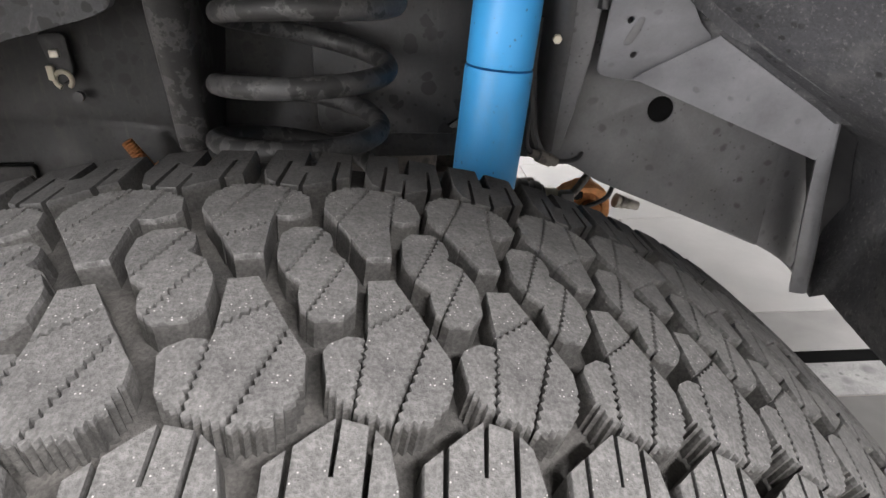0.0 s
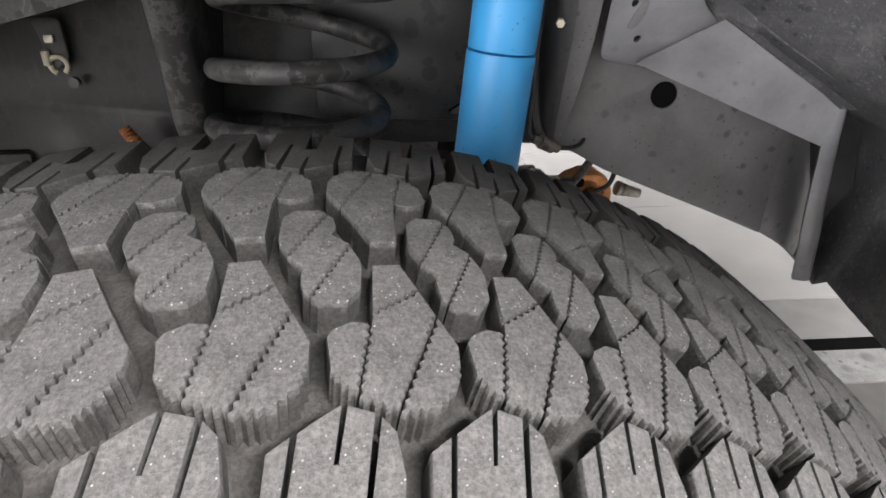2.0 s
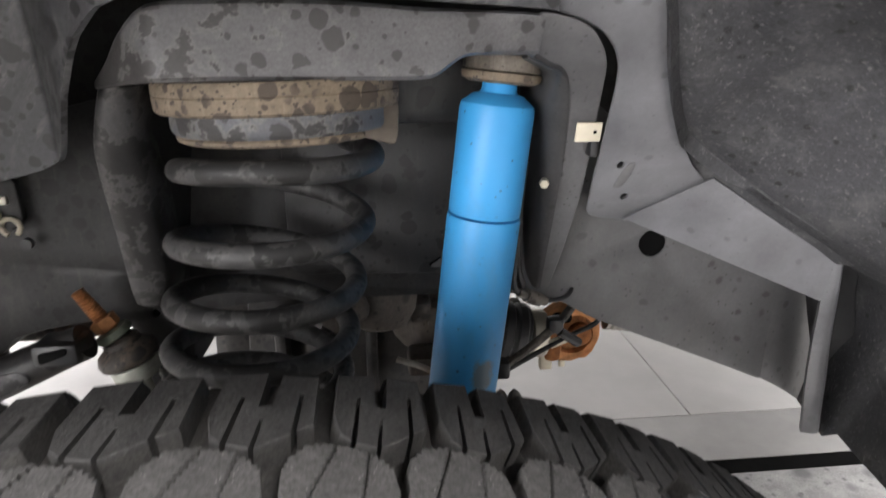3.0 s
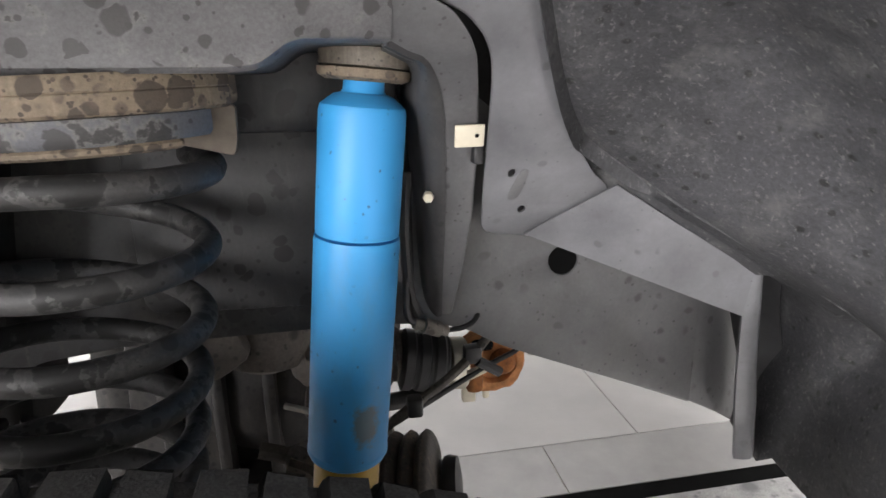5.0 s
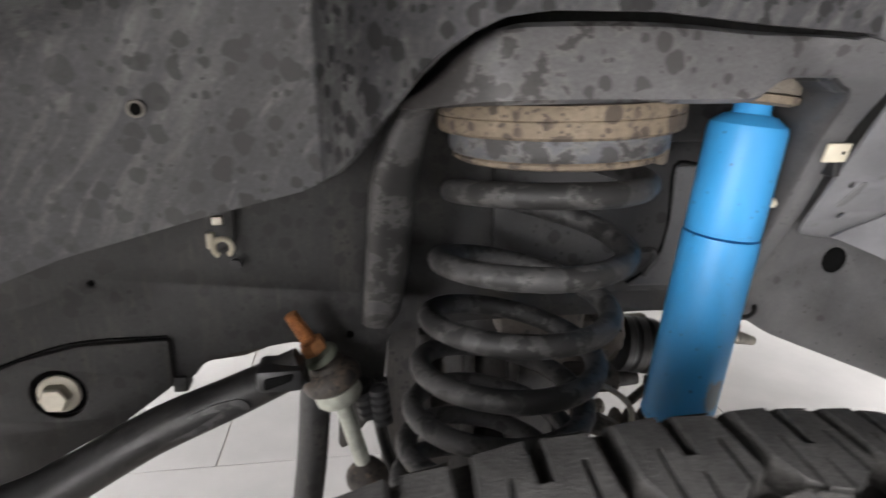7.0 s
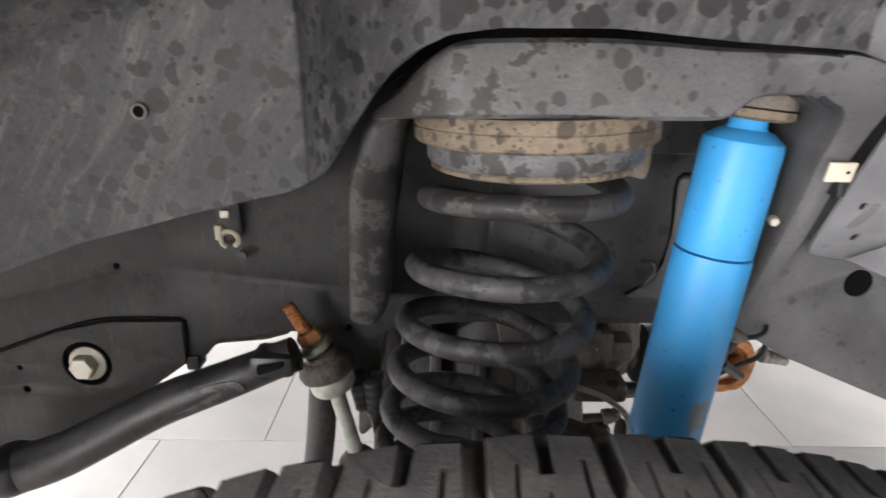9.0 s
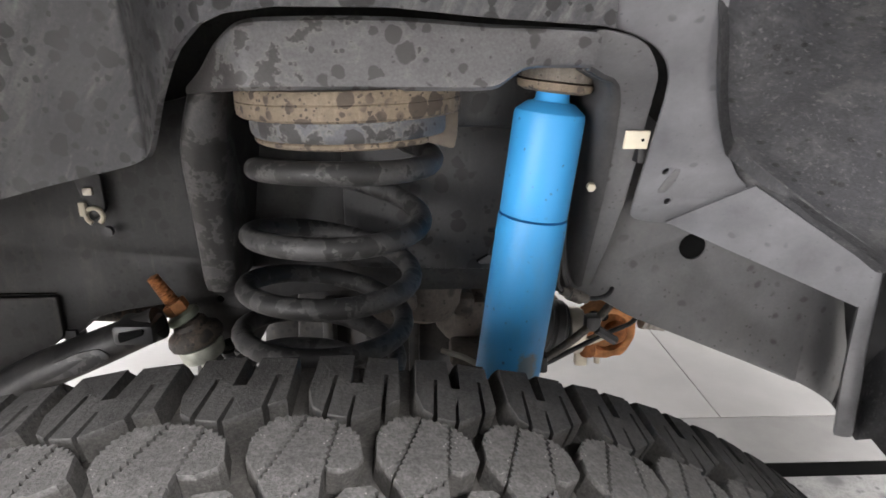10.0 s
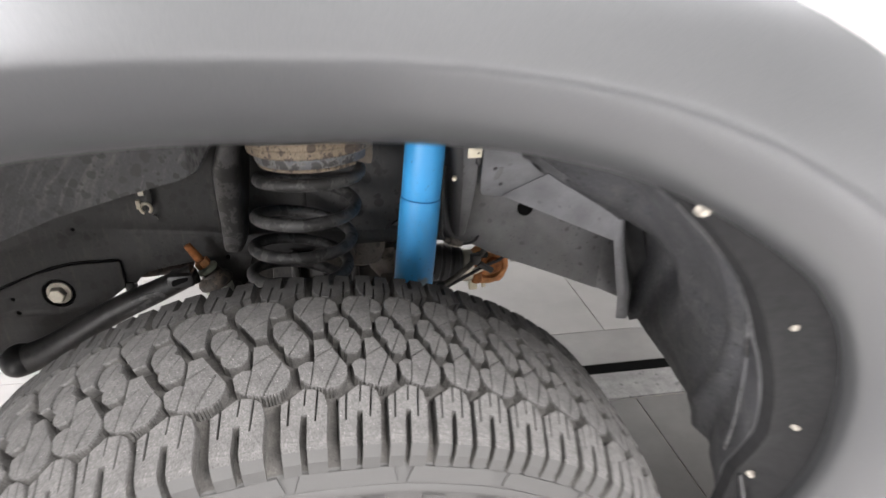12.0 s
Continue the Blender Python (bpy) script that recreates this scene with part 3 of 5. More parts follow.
EDGE_DEPTH = [(-0.60, 0.10), (-0.45, 0.19), (-0.335, 0.218), (-0.114, 0.218), (-0.096, 0.191), (-0.079, 0.165), (-0.066, 0.150), (-0.058, 0.142), (-0.044, 0.132), (-0.02, 0.138), (0.05, 0.15), (0.15, 0.155), (0.19, 0.155), (0.30, 0.15)]


def lin(table, x):
    for (a, u), (b, v) in zip(table, table[1:]):
        if x <= b:
            return u + (v - u) * min(1, max(0, (x - a) / (b - a)))
    return table[-1][1]


def build_liner_front():
    rows = []
    xs = [-0.60 + 0.0075 * i for i in range(61)] + [-0.1425 + 0.003 * i for i in range(101)]
    for x in xs:
        e, y0 = lin(EDGE_FRONT, x), lin(EDGE_DEPTH, x)
        lip = AXLE_Z + math.sqrt(max(0.532 ** 2 - min(abs(x), 0.528) ** 2, 0))
        lip = max(lip, e + 0.02)
        phi = math.degrees(math.atan2(x, max(lip - AXLE_Z, 0.01)))
        yl = arch_y(phi) + 0.02
        c = lip + 0.035
        h = c - e
        row = []
        n = 20
        for i in range(n + 1):
            a = i / n
            if a < 0.45:
                b = a / 0.45
                y, z = y0 - 0.012 * b * b, e + 0.72 * h * b
            elif a < 0.7:
                b = (a - 0.45) / 0.25
                y = y0 - 0.012 - (0.10) * (1 - math.cos(b * math.pi / 2))
                z = e + 0.72 * h + 0.28 * h * math.sin(b * math.pi / 2)
            else:
                b = (a - 0.7) / 0.3
                y = (y0 - 0.112) + (yl - (y0 - 0.112)) * b
                z = c - 0.03 * b ** 3
            wob = 0.004 * noise.noise((x * 9, y * 9, z * 9))
            row.append((x, y + wob, z))
        rows.append(row)
    liner = thing("front_wheel_liner", "dark grey plastic wheel-house lining with dried splash spots", "wheel liner")
    skin = part("lining", thick(grid(rows), 0.003), M_LINER, liner, "", 50)
    hole = Vector((-0.207, 0.2095, 0.808))
    # black disc on the lining stands for the shade in a hole
    part("drain_hole", lathe([(0.0035, 0), (0.0035, 0.0012)], 18, along(hole, hole + Vector((0, -1, 0)))), M_VOID, skin, "black disc for a small hole's dark inside")
    part("hole_rim", tube([hole + Vector((0.0039 * math.cos(radians(a)), -0.001, 0.0039 * math.sin(radians(a)))) for a in range(0, 361, 15)], 0.0008, 6), M_CAST, skin, "pale worn hole rim")
    return liner


def slant(x, z):
    """The sloping plane behind the shock absorber."""
    return 0.247 - 0.68 * (z - 0.719)


LEG_DEPTH = [(0.6, 0), (0.65, 0), (0.7, 0.006), (0.745, 0.012), (0.778, 0.017), (0.79, 0.017), (0.805, 0.012), (0.82, 0.004), (0.835, 0), (0.9, 0)]


def leg_lean(x, z):
    """The rear leg hangs a little deeper than the plate beside it."""
    return slant(x, z) + lin(LEG_DEPTH, z)


LINER_RHO = [(18, 0.560), (33, 0.548), (45, 0.530), (55, 0.506), (62, 0.478), (70, 0.459), (80, 0.464)]
# inner border of the lining, from the top down: a ridge, then the edge beside the frame's end
LINER_EDGE = [(0.205, 0.150, 0.885), (0.218, 0.160, 0.847), (0.232, 0.180, 0.815), (0.249, 0.202, 0.789), (0.266, 0.218, 0.774), (0.301, 0.219, 0.750), (0.328, 0.211, 0.731), (0.352, 0.204, 0.716),
              (0.395, 0.190, 0.687), (0.424, 0.181, 0.667), (0.446, 0.190, 0.635), (0.446, 0.225, 0.585), (0.434, 0.246, 0.516)]
FLANGE_PHI = [14, 19, 24, 29, 33, 38, 43, 48, 53, 58, 64, 71, 80]
FLANGE_Y = [(14, -0.150), (29.5, -0.145), (48.5, -0.100), (62.5, -0.063), (73, -0.020), (90, 0.02)]
FLANGE_R = [(14, 0.548), (24, 0.540), (31, 0.526), (38, 0.512), (46, 0.491), (62, 0.465), (74, 0.444), (90, 0.435)]


# moulded rib: angle, radius, depth
RIB = [(34, 0.541, -0.120), (38.6, 0.534, -0.086), (45.7, 0.522, -0.051), (50.8, 0.510, -0.037), (55.7, 0.497, -0.027), (59.6, 0.480, -0.027), (64.8, 0.464, -0.021), (70.9, 0.452, -0.008)]


def build_liner_rear():
    liner = thing("rear_wheel_liner", "gritty black plastic lining behind the wheel with moulded rib", "wheel liner")
    border = smooth_line(LINER_EDGE, 6)
    outer = [lin(list(enumerate(FLANGE_PHI)), i / 6) for i in range(len(border))]
    rows = []
    for i, (e, phi1) in enumerate(zip(border, outer)):
        u = i / (len(border) - 1)
        phi0, r0 = math.degrees(math.atan2(e.x, e.z - AXLE_Z)), math.hypot(e.x, e.z - AXLE_Z)
        y1, r1 = lin(FLANGE_Y, phi1) + 0.012, lin(FLANGE_R, phi1) - 0.003
        row = []
        back = max(e.y + 0.003, slant(e.x, e.z) - 0.004) if u < 0.45 else 0.30
        row += [(e.x + (0.012 * f if u > 0.7 else 0), e.y + (back - e.y) * f, e.z - 0.004 * (1 - f)) for f in (1.0, 0.5, 0.12)]
        for k in range(33):
            a = k / 32
            y = e.y + (y1 - e.y) * a
            phi = phi0 + (phi1 - phi0) * a
            r = lin(LINER_RHO, phi)
            t = min(1, a / 0.3)
            r = r0 + (r - r0) * t * t * (3 - 2 * t)
            r += (r1 - r) * max(0, (a - 0.6) / 0.4) ** 2
            # a step below the ridge
            past = phi - 54.5 - 9 * a
            if past > 0:
                r += 0.016 * min(1, past / 2.0) * max(0, 1 - past / 13) * max(0, 1 - a / 0.62)
            r += 0.022 * math.exp(-((a - 0.11) / 0.075) ** 2) * max(0, 1 - u * 1.6)
            # a second, lower ridge: the panel above it stands proud
            low = (phi - 66.0 - 32 * (0.20 - y)) / 0.5
            r += 0.009 / (1 + math.exp(max(-30, min(30, -low)))) * max(0, min(1, (0.62 - a) / 0.1))
            r -= 0.010 * math.exp(-((a - 0.70) / 0.022) ** 2)          # rib
            r += 0.006 * math.exp(-((a - 0.80) / 0.03) ** 2)
            r += (0.003 * noise.noise((phi * 0.12, a * 5, 0)) + 0.0012 * noise.noise((phi * 0.6, a * 30, 3))) * t
            row.append(on_arch(phi, r, y))
        rows.append(row)
    bm = thick(grid(rows), 0.003)
    bmesh.ops.remove_doubles(bm, verts=bm.verts, dist=1e-6)
    skin = part("lining", bm, M_LINER_REAR, liner, "", 60)
    # paler tube along the ridge: dust, with a highlight in its colour
    part("ridge", tube(smooth_line([Vector(p) + Vector((-0.001, -0.0015, -0.001)) for p in LINER_EDGE[3:10]], 6), 0.0015, 8), M_LINER, skin, "dusty ridge, its highlight in the colour")
    rows = []
    for k in range(0, 60):
        phi = 24 + k
        y1 = arch_y(phi)
        yf, rf = lin(FLANGE_Y, phi), lin(FLANGE_R, phi)
        rows.append([on_arch(phi, rf - 0.003, yf + 0.012), on_arch(phi, rf, yf + 0.001), on_arch(phi, rf + 0.02, yf - 0.004), on_arch(phi, lip_r(phi) + 0.008, min(yf - 0.008, y1 + 0.019))])
    flange = part("flange", thick(grid(rows), 0.002), M_FLANGE, liner, "smooth black flange under the flare", 60)
    rib = smooth_line([on_arch(phi, r - 0.008, y + 0.004) for phi, r, y in RIB], 6)
    # paler material on the rib stands for the light its round edge catches
    part("rib", tube(rib, 0.0026, 10), M_LINER, liner, "moulded rib, its highlight in grey")
    for phi, r, y in ((28.0, 0.533, -0.1495), (45.0, 0.512, -0.1105), (62.0, 0.486, -0.0695), (74.2, 0.458, -0.0215)):
        p = Vector(on_arch(phi, r, y))
        bm = lathe([(0.0046, 0), (0.0046, 0.001), (0.0034, 0.0025), (0.0026, 0.0048), (0.001, 0.0052)], 14, along(p, p + Vector((-0.25 * math.sin(radians(phi)), -1, -0.2))))
        part("screw", bm, M_SCREW, flange, "zinc screw with washer")
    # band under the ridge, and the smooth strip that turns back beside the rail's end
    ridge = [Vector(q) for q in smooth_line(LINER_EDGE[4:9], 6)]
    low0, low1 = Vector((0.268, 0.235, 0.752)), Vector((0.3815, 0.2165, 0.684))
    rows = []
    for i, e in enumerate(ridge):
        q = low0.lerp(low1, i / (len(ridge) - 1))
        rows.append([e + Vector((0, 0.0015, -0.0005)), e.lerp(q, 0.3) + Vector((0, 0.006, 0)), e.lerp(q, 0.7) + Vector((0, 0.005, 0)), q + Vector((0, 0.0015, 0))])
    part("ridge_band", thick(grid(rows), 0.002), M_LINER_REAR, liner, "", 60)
    stations = [((0.3740, 0.2192, 0.689), (0.3880, 0.2130, 0.686)), ((0.3765, 0.2188, 0.672), (0.3890, 0.2140, 0.672)), ((0.3790, 0.2196, 0.653), (0.3925, 0.2175, 0.656)), ((0.3930, 0.2359, 0.607), (0.4080, 0.2326, 0.610)),
                ((0.4055, 0.2490, 0.567), (0.4225, 0.2450, 0.569)), ((0.4104, 0.2525, 0.545), (0.4270, 0.2490, 0.547)), ((0.4090, 0.2480, 0.521), (0.4270, 0.2460, 0.519))]
    left, right = smooth_line([q[0] for q in stations], 5), smooth_line([q[1] for q in stations], 5)
    rows, hollow = [], []
    for a, b in zip(left, right):
        b = a.lerp(b, 0.75)
        deep = 0.030 + 0.030 * max(0, min(1, (a.z - 0.54) / 0.10))
        rows.append([a + Vector((0.003, 0.006, 0)), a, a.lerp(b, 0.5) + Vector((0, -0.0010, 0)), b, b + Vector((0.0032, 0.0018, 0)), b + Vector((0.0055, 0.006, 0))])
        hollow.append([b + Vector((q, w * deep, 0)) for q, w in ((0.0055, 0.006 / deep), (0.0085, 0.45), (0.014, 0.85), (0.022, 1.0), (0.032, 0.95), (0.046, 0.6))])
    part("edge_strip", thick(grid(rows), 0.0015), M_PLATE, liner, "smooth grey edge strip", 60)
    # black colour puts the shade of the hollow into the sheet
    part("hollow", thick(grid(hollow), 0.0015), M_BLACK, liner, "hollow with its shade in black", 60)
    bm = grid([[on_arch(phi, r + 0.004 * math.sin(y * 60), y) for y in (-0.022, -0.008, 0.006, 0.02)] for phi, r in ((74, 0.453), (78, 0.456), (82, 0.46), (86, 0.463), (90, 0.465), (96, 0.468))])
    part("mud_flap", thick(bm, 0.004), M_BLACK, liner, "black rubber flap")
    return liner


def build_plate():
    plate = thing("inner_fender_plate", "smooth grey inner fender panel with two small holes", "inner fender")
    out = [(0.158, 0.900), (0.158, 0.8455), (0.172, 0.8415), (0.186, 0.8355), (0.1955, 0.827), (0.2006, 0.8175), (0.203, 0.8045), (0.2045, 0.788), (0.207, 0.758), (0.2095, 0.733, 0.008), (0.212, 0.7155, 0.012), (0.226, 0.7125),
           (0.2455, 0.7095), (0.264, 0.706), (0.286, 0.730), (0.2845, 0.7425), (0.2725, 0.7515), (0.2605, 0.765), (0.2475, 0.788), (0.244, 0.815), (0.243, 0.842), (0.238, 0.862), (0.232, 0.900)]
    bm = sheet(out, -0.0015, 0.0015, [(0.2225, 0.7555, 0.0032), (0.2335, 0.7305, 0.0032)], 0.0008, 0.004, slant)
    part("panel", bm, M_PLATE, plate)
    # the folded triangle that turns towards the front and meets the edge strip
    rows = []
    for i in range(13):
        f = i / 12
        a, b = Vector((0.2400, slant(0, 0.7130) - 0.0022, 0.7130)), Vector((0.2890, slant(0, 0.7445) - 0.0030, 0.7445))
        c, d = Vector((0.3775, 0.2187, 0.6560)), Vector((0.3810, 0.2170, 0.6850))
        low, high = a.lerp(c, f), b.lerp(d, f)
        rows.append([low + Vector((0, 0.006, 0.0005)), low] + [low.lerp(high, k / 6) for k in range(1, 7)])
    part("flange", thick(grid(rows), 0.0015), M_PLATE, plate, "paler folded flange", 60)
    # blotch between the holes: an embossed oval
    bm = sheet([(0.2275, 0.757), (0.2315, 0.757), (0.2315, 0.748), (0.228, 0.738), (0.2225, 0.738), (0.224, 0.746)], -0.0022, -0.0015, (), 0.0003, 0.003, slant)
    part("emboss", bm, M_RAIL, plate, "dull worn oval mark")
    return plate


# ---------------------------------------------------------------- frame


def build_frame():
    frame = thing("chassis_frame", "black painted steel chassis rail and spring tower with dried splashes", "car chassis")
    front_rail = [(-0.80, 0.53), (-0.36, 0.575), (-0.233, 0.606), (-0.222, 0.612), (-0.215, 0.622), (-0.191, 0.629), (-0.144, 0.636), (-0.122, 0.627), (-0.112, 0.606), (-0.103, 0.580), (-0.087, 0.583), (-0.080, 0.638),
                  (-0.02, 0.645), (0.13, 0.645), (0.172, 0.642, 0.001), (0.172, 0.838, 0.001), (-0.04, 0.840), (-0.10, 0.80), (-0.20, 0.775), (-0.36, 0.735), (-0.80, 0.70)]
    rear_rail = [(0.173, 0.642, 0.001), (0.190, 0.640), (0.210, 0.634), (0.235, 0.6185), (0.262, 0.607), (0.345, 0.572), (0.392, 0.5513, 0.0005), (0.392, 0.6915, 0.0005), (0.33, 0.73), (0.26, 0.76), (0.21, 0.80), (0.173, 0.838, 0.001)]
    bm = sheet(front_rail, 0.287, 0.345, [(-0.280, 0.686, 0.0042), (-0.107, 0.637, 0.0048)], 0.002, 0.01)
    part("front_rail", bm, M_FRAME, frame, "black rail with brown road dirt")
    bm = sheet(rear_rail, 0.287, 0.345, [(0.281, 0.679, 0.0128)], 0.002, 0.01)
    part("rear_rail", bm, M_RAIL, frame, "smooth dark grey rail end")
    # black discs, and a sheet behind, stand for the shade inside the rail's holes
    for x, z, r in ((0.281, 0.679, 0.0129), (-0.280, 0.686, 0.0043), (-0.107, 0.637, 0.0049)):
        part("hole", lathe([(r, 0), (r, 0.001)], 20, along((x, 0.2895, z), (x, 0.2, z))), M_VOID, frame, "black disc for a hole's dark inside")
    part("rail_hole_dark", sheet([(-0.30, 0.65), (-0.05, 0.66), (0.25, 0.64), (0.33, 0.62), (0.33, 0.66), (0.25, 0.70), (-0.3, 0.72)], 0.35, 0.36), M_VOID, frame)
    # the rail's end bends inwards behind the lining
    rows = []
    for i in range(9):
        x = 0.384 + 0.0140 * i
        f = i / 8
        y = 0.2882 + 0.055 * f ** 1.6
        zb, zt = 0.5513 - 0.43 * (x - 0.392) - 0.6 * (y - 0.2882), 0.6915 - 0.6 * (x - 0.392)
        rows.append([(x, y + 0.02, zb - 0.001), (x, y + 0.0016, zb - 0.001), (x, y, zb + 0.001), (x, y, (zb + zt) / 2), (x, y, zt)])
    part("rail_end", thick(grid(rows), 0.002), M_RAIL, frame, "smooth grey rail end bending inwards", 60)
    # the tower's roof over spring and shock absorber
    upper = [(-0.073, 0.8125), (-0.058, 0.823), (-0.0465, 0.835), (-0.031, 0.8455), (-0.011, 0.848), (0.044, 0.8485), (0.093, 0.8455), (0.136, 0.8438), (0.152, 0.8425)]
    lower = [(-0.073, 0.8085), (-0.03, 0.8130), (0.080, 0.8125), (0.090, 0.8127), (0.098, 0.8140), (0.110, 0.8220), (0.118, 0.8238), (0.152, 0.8235)]
    rows = []
    for i in range(91):
        x = -0.073 + 0.225 * i / 90
        zt, zb = curve_table(upper, x), curve_table(lower, x)
        bend = 0.047 * max(0, (-0.026 - x) / 0.047) ** 1.5
        row = []
        for k in range(17):
            f = k / 16
            z = zt + (zb - zt) * f
            y = 0.139 - 0.05 * (0.85 - z) + 0.1 * (x + 0.03) + bend
            w = min(1, max(0, (x - 0.106) / 0.042))
            w = w * w * (3 - 2 * w)
            y += (slant(x, z) - 0.0095 - y) * w
            y += 0.0035 * max(0, 1 - f / 0.10) ** 2 + 0.003 * max(0, 1 - (1 - f) / 0.10) ** 2
            y += 0.0010 * noise.noise((x * 28, z * 40, 2))
            row.append((x, y, z))
        (_, y0, z0), (_, y1, z1) = row[0], row[-1]
        rows.append([(x, y0 + 0.11, z0 + 0.001), (x, y0 + 0.03, z0)] + row + [(x, y1 + 0.03, z1), (x, y1 + 0.10, z1)])
    bm = thick(grid(rows), 0.002)
    part("spring_tower", bm, M_TOWER, frame, "stained grey tower face")
    # rear leg, leaning inwards on its way down
    inner = [(0.1906, 0.6380), (0.1879, 0.6803), (0.1859, 0.7264), (0.1831, 0.7646), (0.1807, 0.7848), (0.1768, 0.8004), (0.1713, 0.8117), (0.1657, 0.8170), (0.1597, 0.8191)]
    leg = [(0.1505, 0.8415, 0.0003), (0.1550, 0.8412), (0.1680, 0.8385), (0.1771, 0.8340), (0.1855, 0.8255), (0.1908, 0.8164), (0.1956, 0.8010), (0.1997, 0.7806), (0.2010, 0.7580), (0.2022, 0.7290), (0.2002, 0.6861), (0.1970, 0.6460)] + inner + [(0.1505, 0.8235, 0.0003)]
    bm = sheet(leg, -0.0098, 0.0, (), 0.002, 0.004, leg_lean)
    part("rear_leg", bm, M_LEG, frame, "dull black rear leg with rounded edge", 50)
    # its inner side rolls over and runs back towards the rail
    rows = []
    line = smooth_line([Vector((x, leg_lean(x, z) - 0.0098, z)) for x, z in inner + [(0.1505, 0.8235)]], 5)
    for i, p in enumerate(line):
        d = line[min(i + 1, len(line) - 1)] - line[max(i - 1, 0)]
        side = Vector((-abs(d.z), 0, -abs(d.x))).normalized()
        roll = 0.0005 + 0.0092 * max(0, min(1, (0.8185 - p.z) / 0.016))
        rows.append([p - side * 0.001 + Vector((0, 0.0005, 0))] + [p + side * roll * math.sin(a) + Vector((0, 0.016 * (1 - math.cos(a)), 0)) for a in (0.2, 0.5, 0.8, 1.1, 1.35, 1.57)] + [p + side * roll * 1.06 + Vector((0, 0.03, 0)), p + side * roll * 1.06 + Vector((0, 0.075, 0))])
    part("leg_side", thick(grid(rows), 0.0015), M_LEGSHADE, frame, "inner side of the leg, shade in its colour", 60)
    # front leg: a folded strip that runs inwards as it goes down
    stations = [((-0.0705, 0.182, 0.8120), (-0.0560, 0.176, 0.8110)), ((-0.0752, 0.1855, 0.8038), (-0.0595, 0.1845, 0.8035)), ((-0.0811, 0.1903, 0.7899), (-0.0632, 0.1895, 0.7890)), ((-0.0858, 0.1951, 0.7761), (-0.0650, 0.195, 0.7750)),
                ((-0.0885, 0.2013, 0.7608), (-0.0670, 0.2010, 0.7600)), ((-0.0903, 0.2096, 0.7368), (-0.0690, 0.209, 0.7360)), ((-0.0925, 0.220, 0.7050), (-0.0712, 0.219, 0.7050)), ((-0.0948, 0.2285, 0.6800), (-0.0750, 0.228, 0.6800)),
                ((-0.0955, 0.2335, 0.6690), (-0.0815, 0.2335, 0.6670))]
    left, right = smooth_line([q[0] for q in stations], 4), smooth_line([q[1] for q in stations], 4)
    rows = []
    for a, b in zip(left, right):
        rows.append([a + Vector((0.004, 0.012, 0)), a + Vector((0.0005, 0.003, 0)), a + Vector((0.002, 0.0002, 0)), a.lerp(b, 0.4) + Vector((0, -0.0008, 0)), b.lerp(a, 0.22), b + Vector((-0.001, 0.0015, 0)), b + Vector((0.001, 0.005, 0)), b + Vector((0.002, 0.014, 0)), b + Vector((0.001, 0.035, 0))])
    # stained tower paint copied darker, so the leg's shade is in it
    part("front_leg", thick(grid(rows), 0.002), M_FOLD, frame, "stained folded leg of the tower, shade in its colour", 60)
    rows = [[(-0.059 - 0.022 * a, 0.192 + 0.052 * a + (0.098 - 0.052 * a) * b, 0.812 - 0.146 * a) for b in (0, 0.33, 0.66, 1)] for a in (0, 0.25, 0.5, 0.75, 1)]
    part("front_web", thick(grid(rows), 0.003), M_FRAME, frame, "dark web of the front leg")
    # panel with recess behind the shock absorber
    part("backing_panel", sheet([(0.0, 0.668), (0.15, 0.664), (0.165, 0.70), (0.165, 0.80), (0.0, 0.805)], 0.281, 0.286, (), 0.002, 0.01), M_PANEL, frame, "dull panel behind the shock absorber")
    edge = [(0.1035, 0.6700), (0.1212, 0.6820), (0.1285, 0.6970), (0.1320, 0.7200), (0.1318, 0.7590)]
    part("raised_panel", sheet(edge + [(0.166, 0.7590), (0.166, 0.668)], 0.2780, 0.2812, (), 0.0008, 0.002), M_LEG, frame, "paler raised panel")
    part("seam", tube(smooth_line([Vector((x - 0.0010, 0.2805, z + 0.0006)) for x, z in edge + [(0.150, 0.7600)]], 4), 0.0013, 6), M_VOID, frame, "dark seam round the raised panel")
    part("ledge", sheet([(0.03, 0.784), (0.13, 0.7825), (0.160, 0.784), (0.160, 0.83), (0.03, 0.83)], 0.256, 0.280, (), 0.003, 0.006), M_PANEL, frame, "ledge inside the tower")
    # small hook pressed out of the panel
    part("hook", tube(smooth_line([(0.112, 0.279, 0.697), (0.1175, 0.272, 0.6985), (0.1185, 0.271, 0.692), (0.114, 0.272, 0.685), (0.1125, 0.274, 0.679)]), 0.0022, 8), M_BLACK, frame, "small black hook")
    # small zinc bolt and its bracket beside the column
    part("bolt", hexagon(0.0034, 0.006, (0.1765, 0.236, 0.7425), (-0.2, -1, -0.1)), M_CREAM, frame, "pale bolt head")
    part("small_bolt", hexagon(0.0016, 0.003, (0.1795, 0.2145, 0.7875), (-0.3, -1, -0.1)), M_CREAM, frame, "small tan bolt head")
    part("bracket_rod", tube(smooth_line([(0.165, 0.245, 0.756), (0.163, 0.25, 0.72), (0.166, 0.262, 0.675), (0.172, 0.268, 0.655)]), 0.0035, 8), M_FRAME, frame)
    # cream clip over the gap
    bm = box(-0.0080, 0.0080, -0.0011, 0.0011, -0.0062, 0.0062, soft=0.0008)
    bmesh.ops.transform(bm, matrix=pose(0.1952, 0.2085, 0.7785, 16, 0, 0), verts=bm.verts)
    clip = part("clip", bm, M_CREAM, frame, "cream plastic clip")
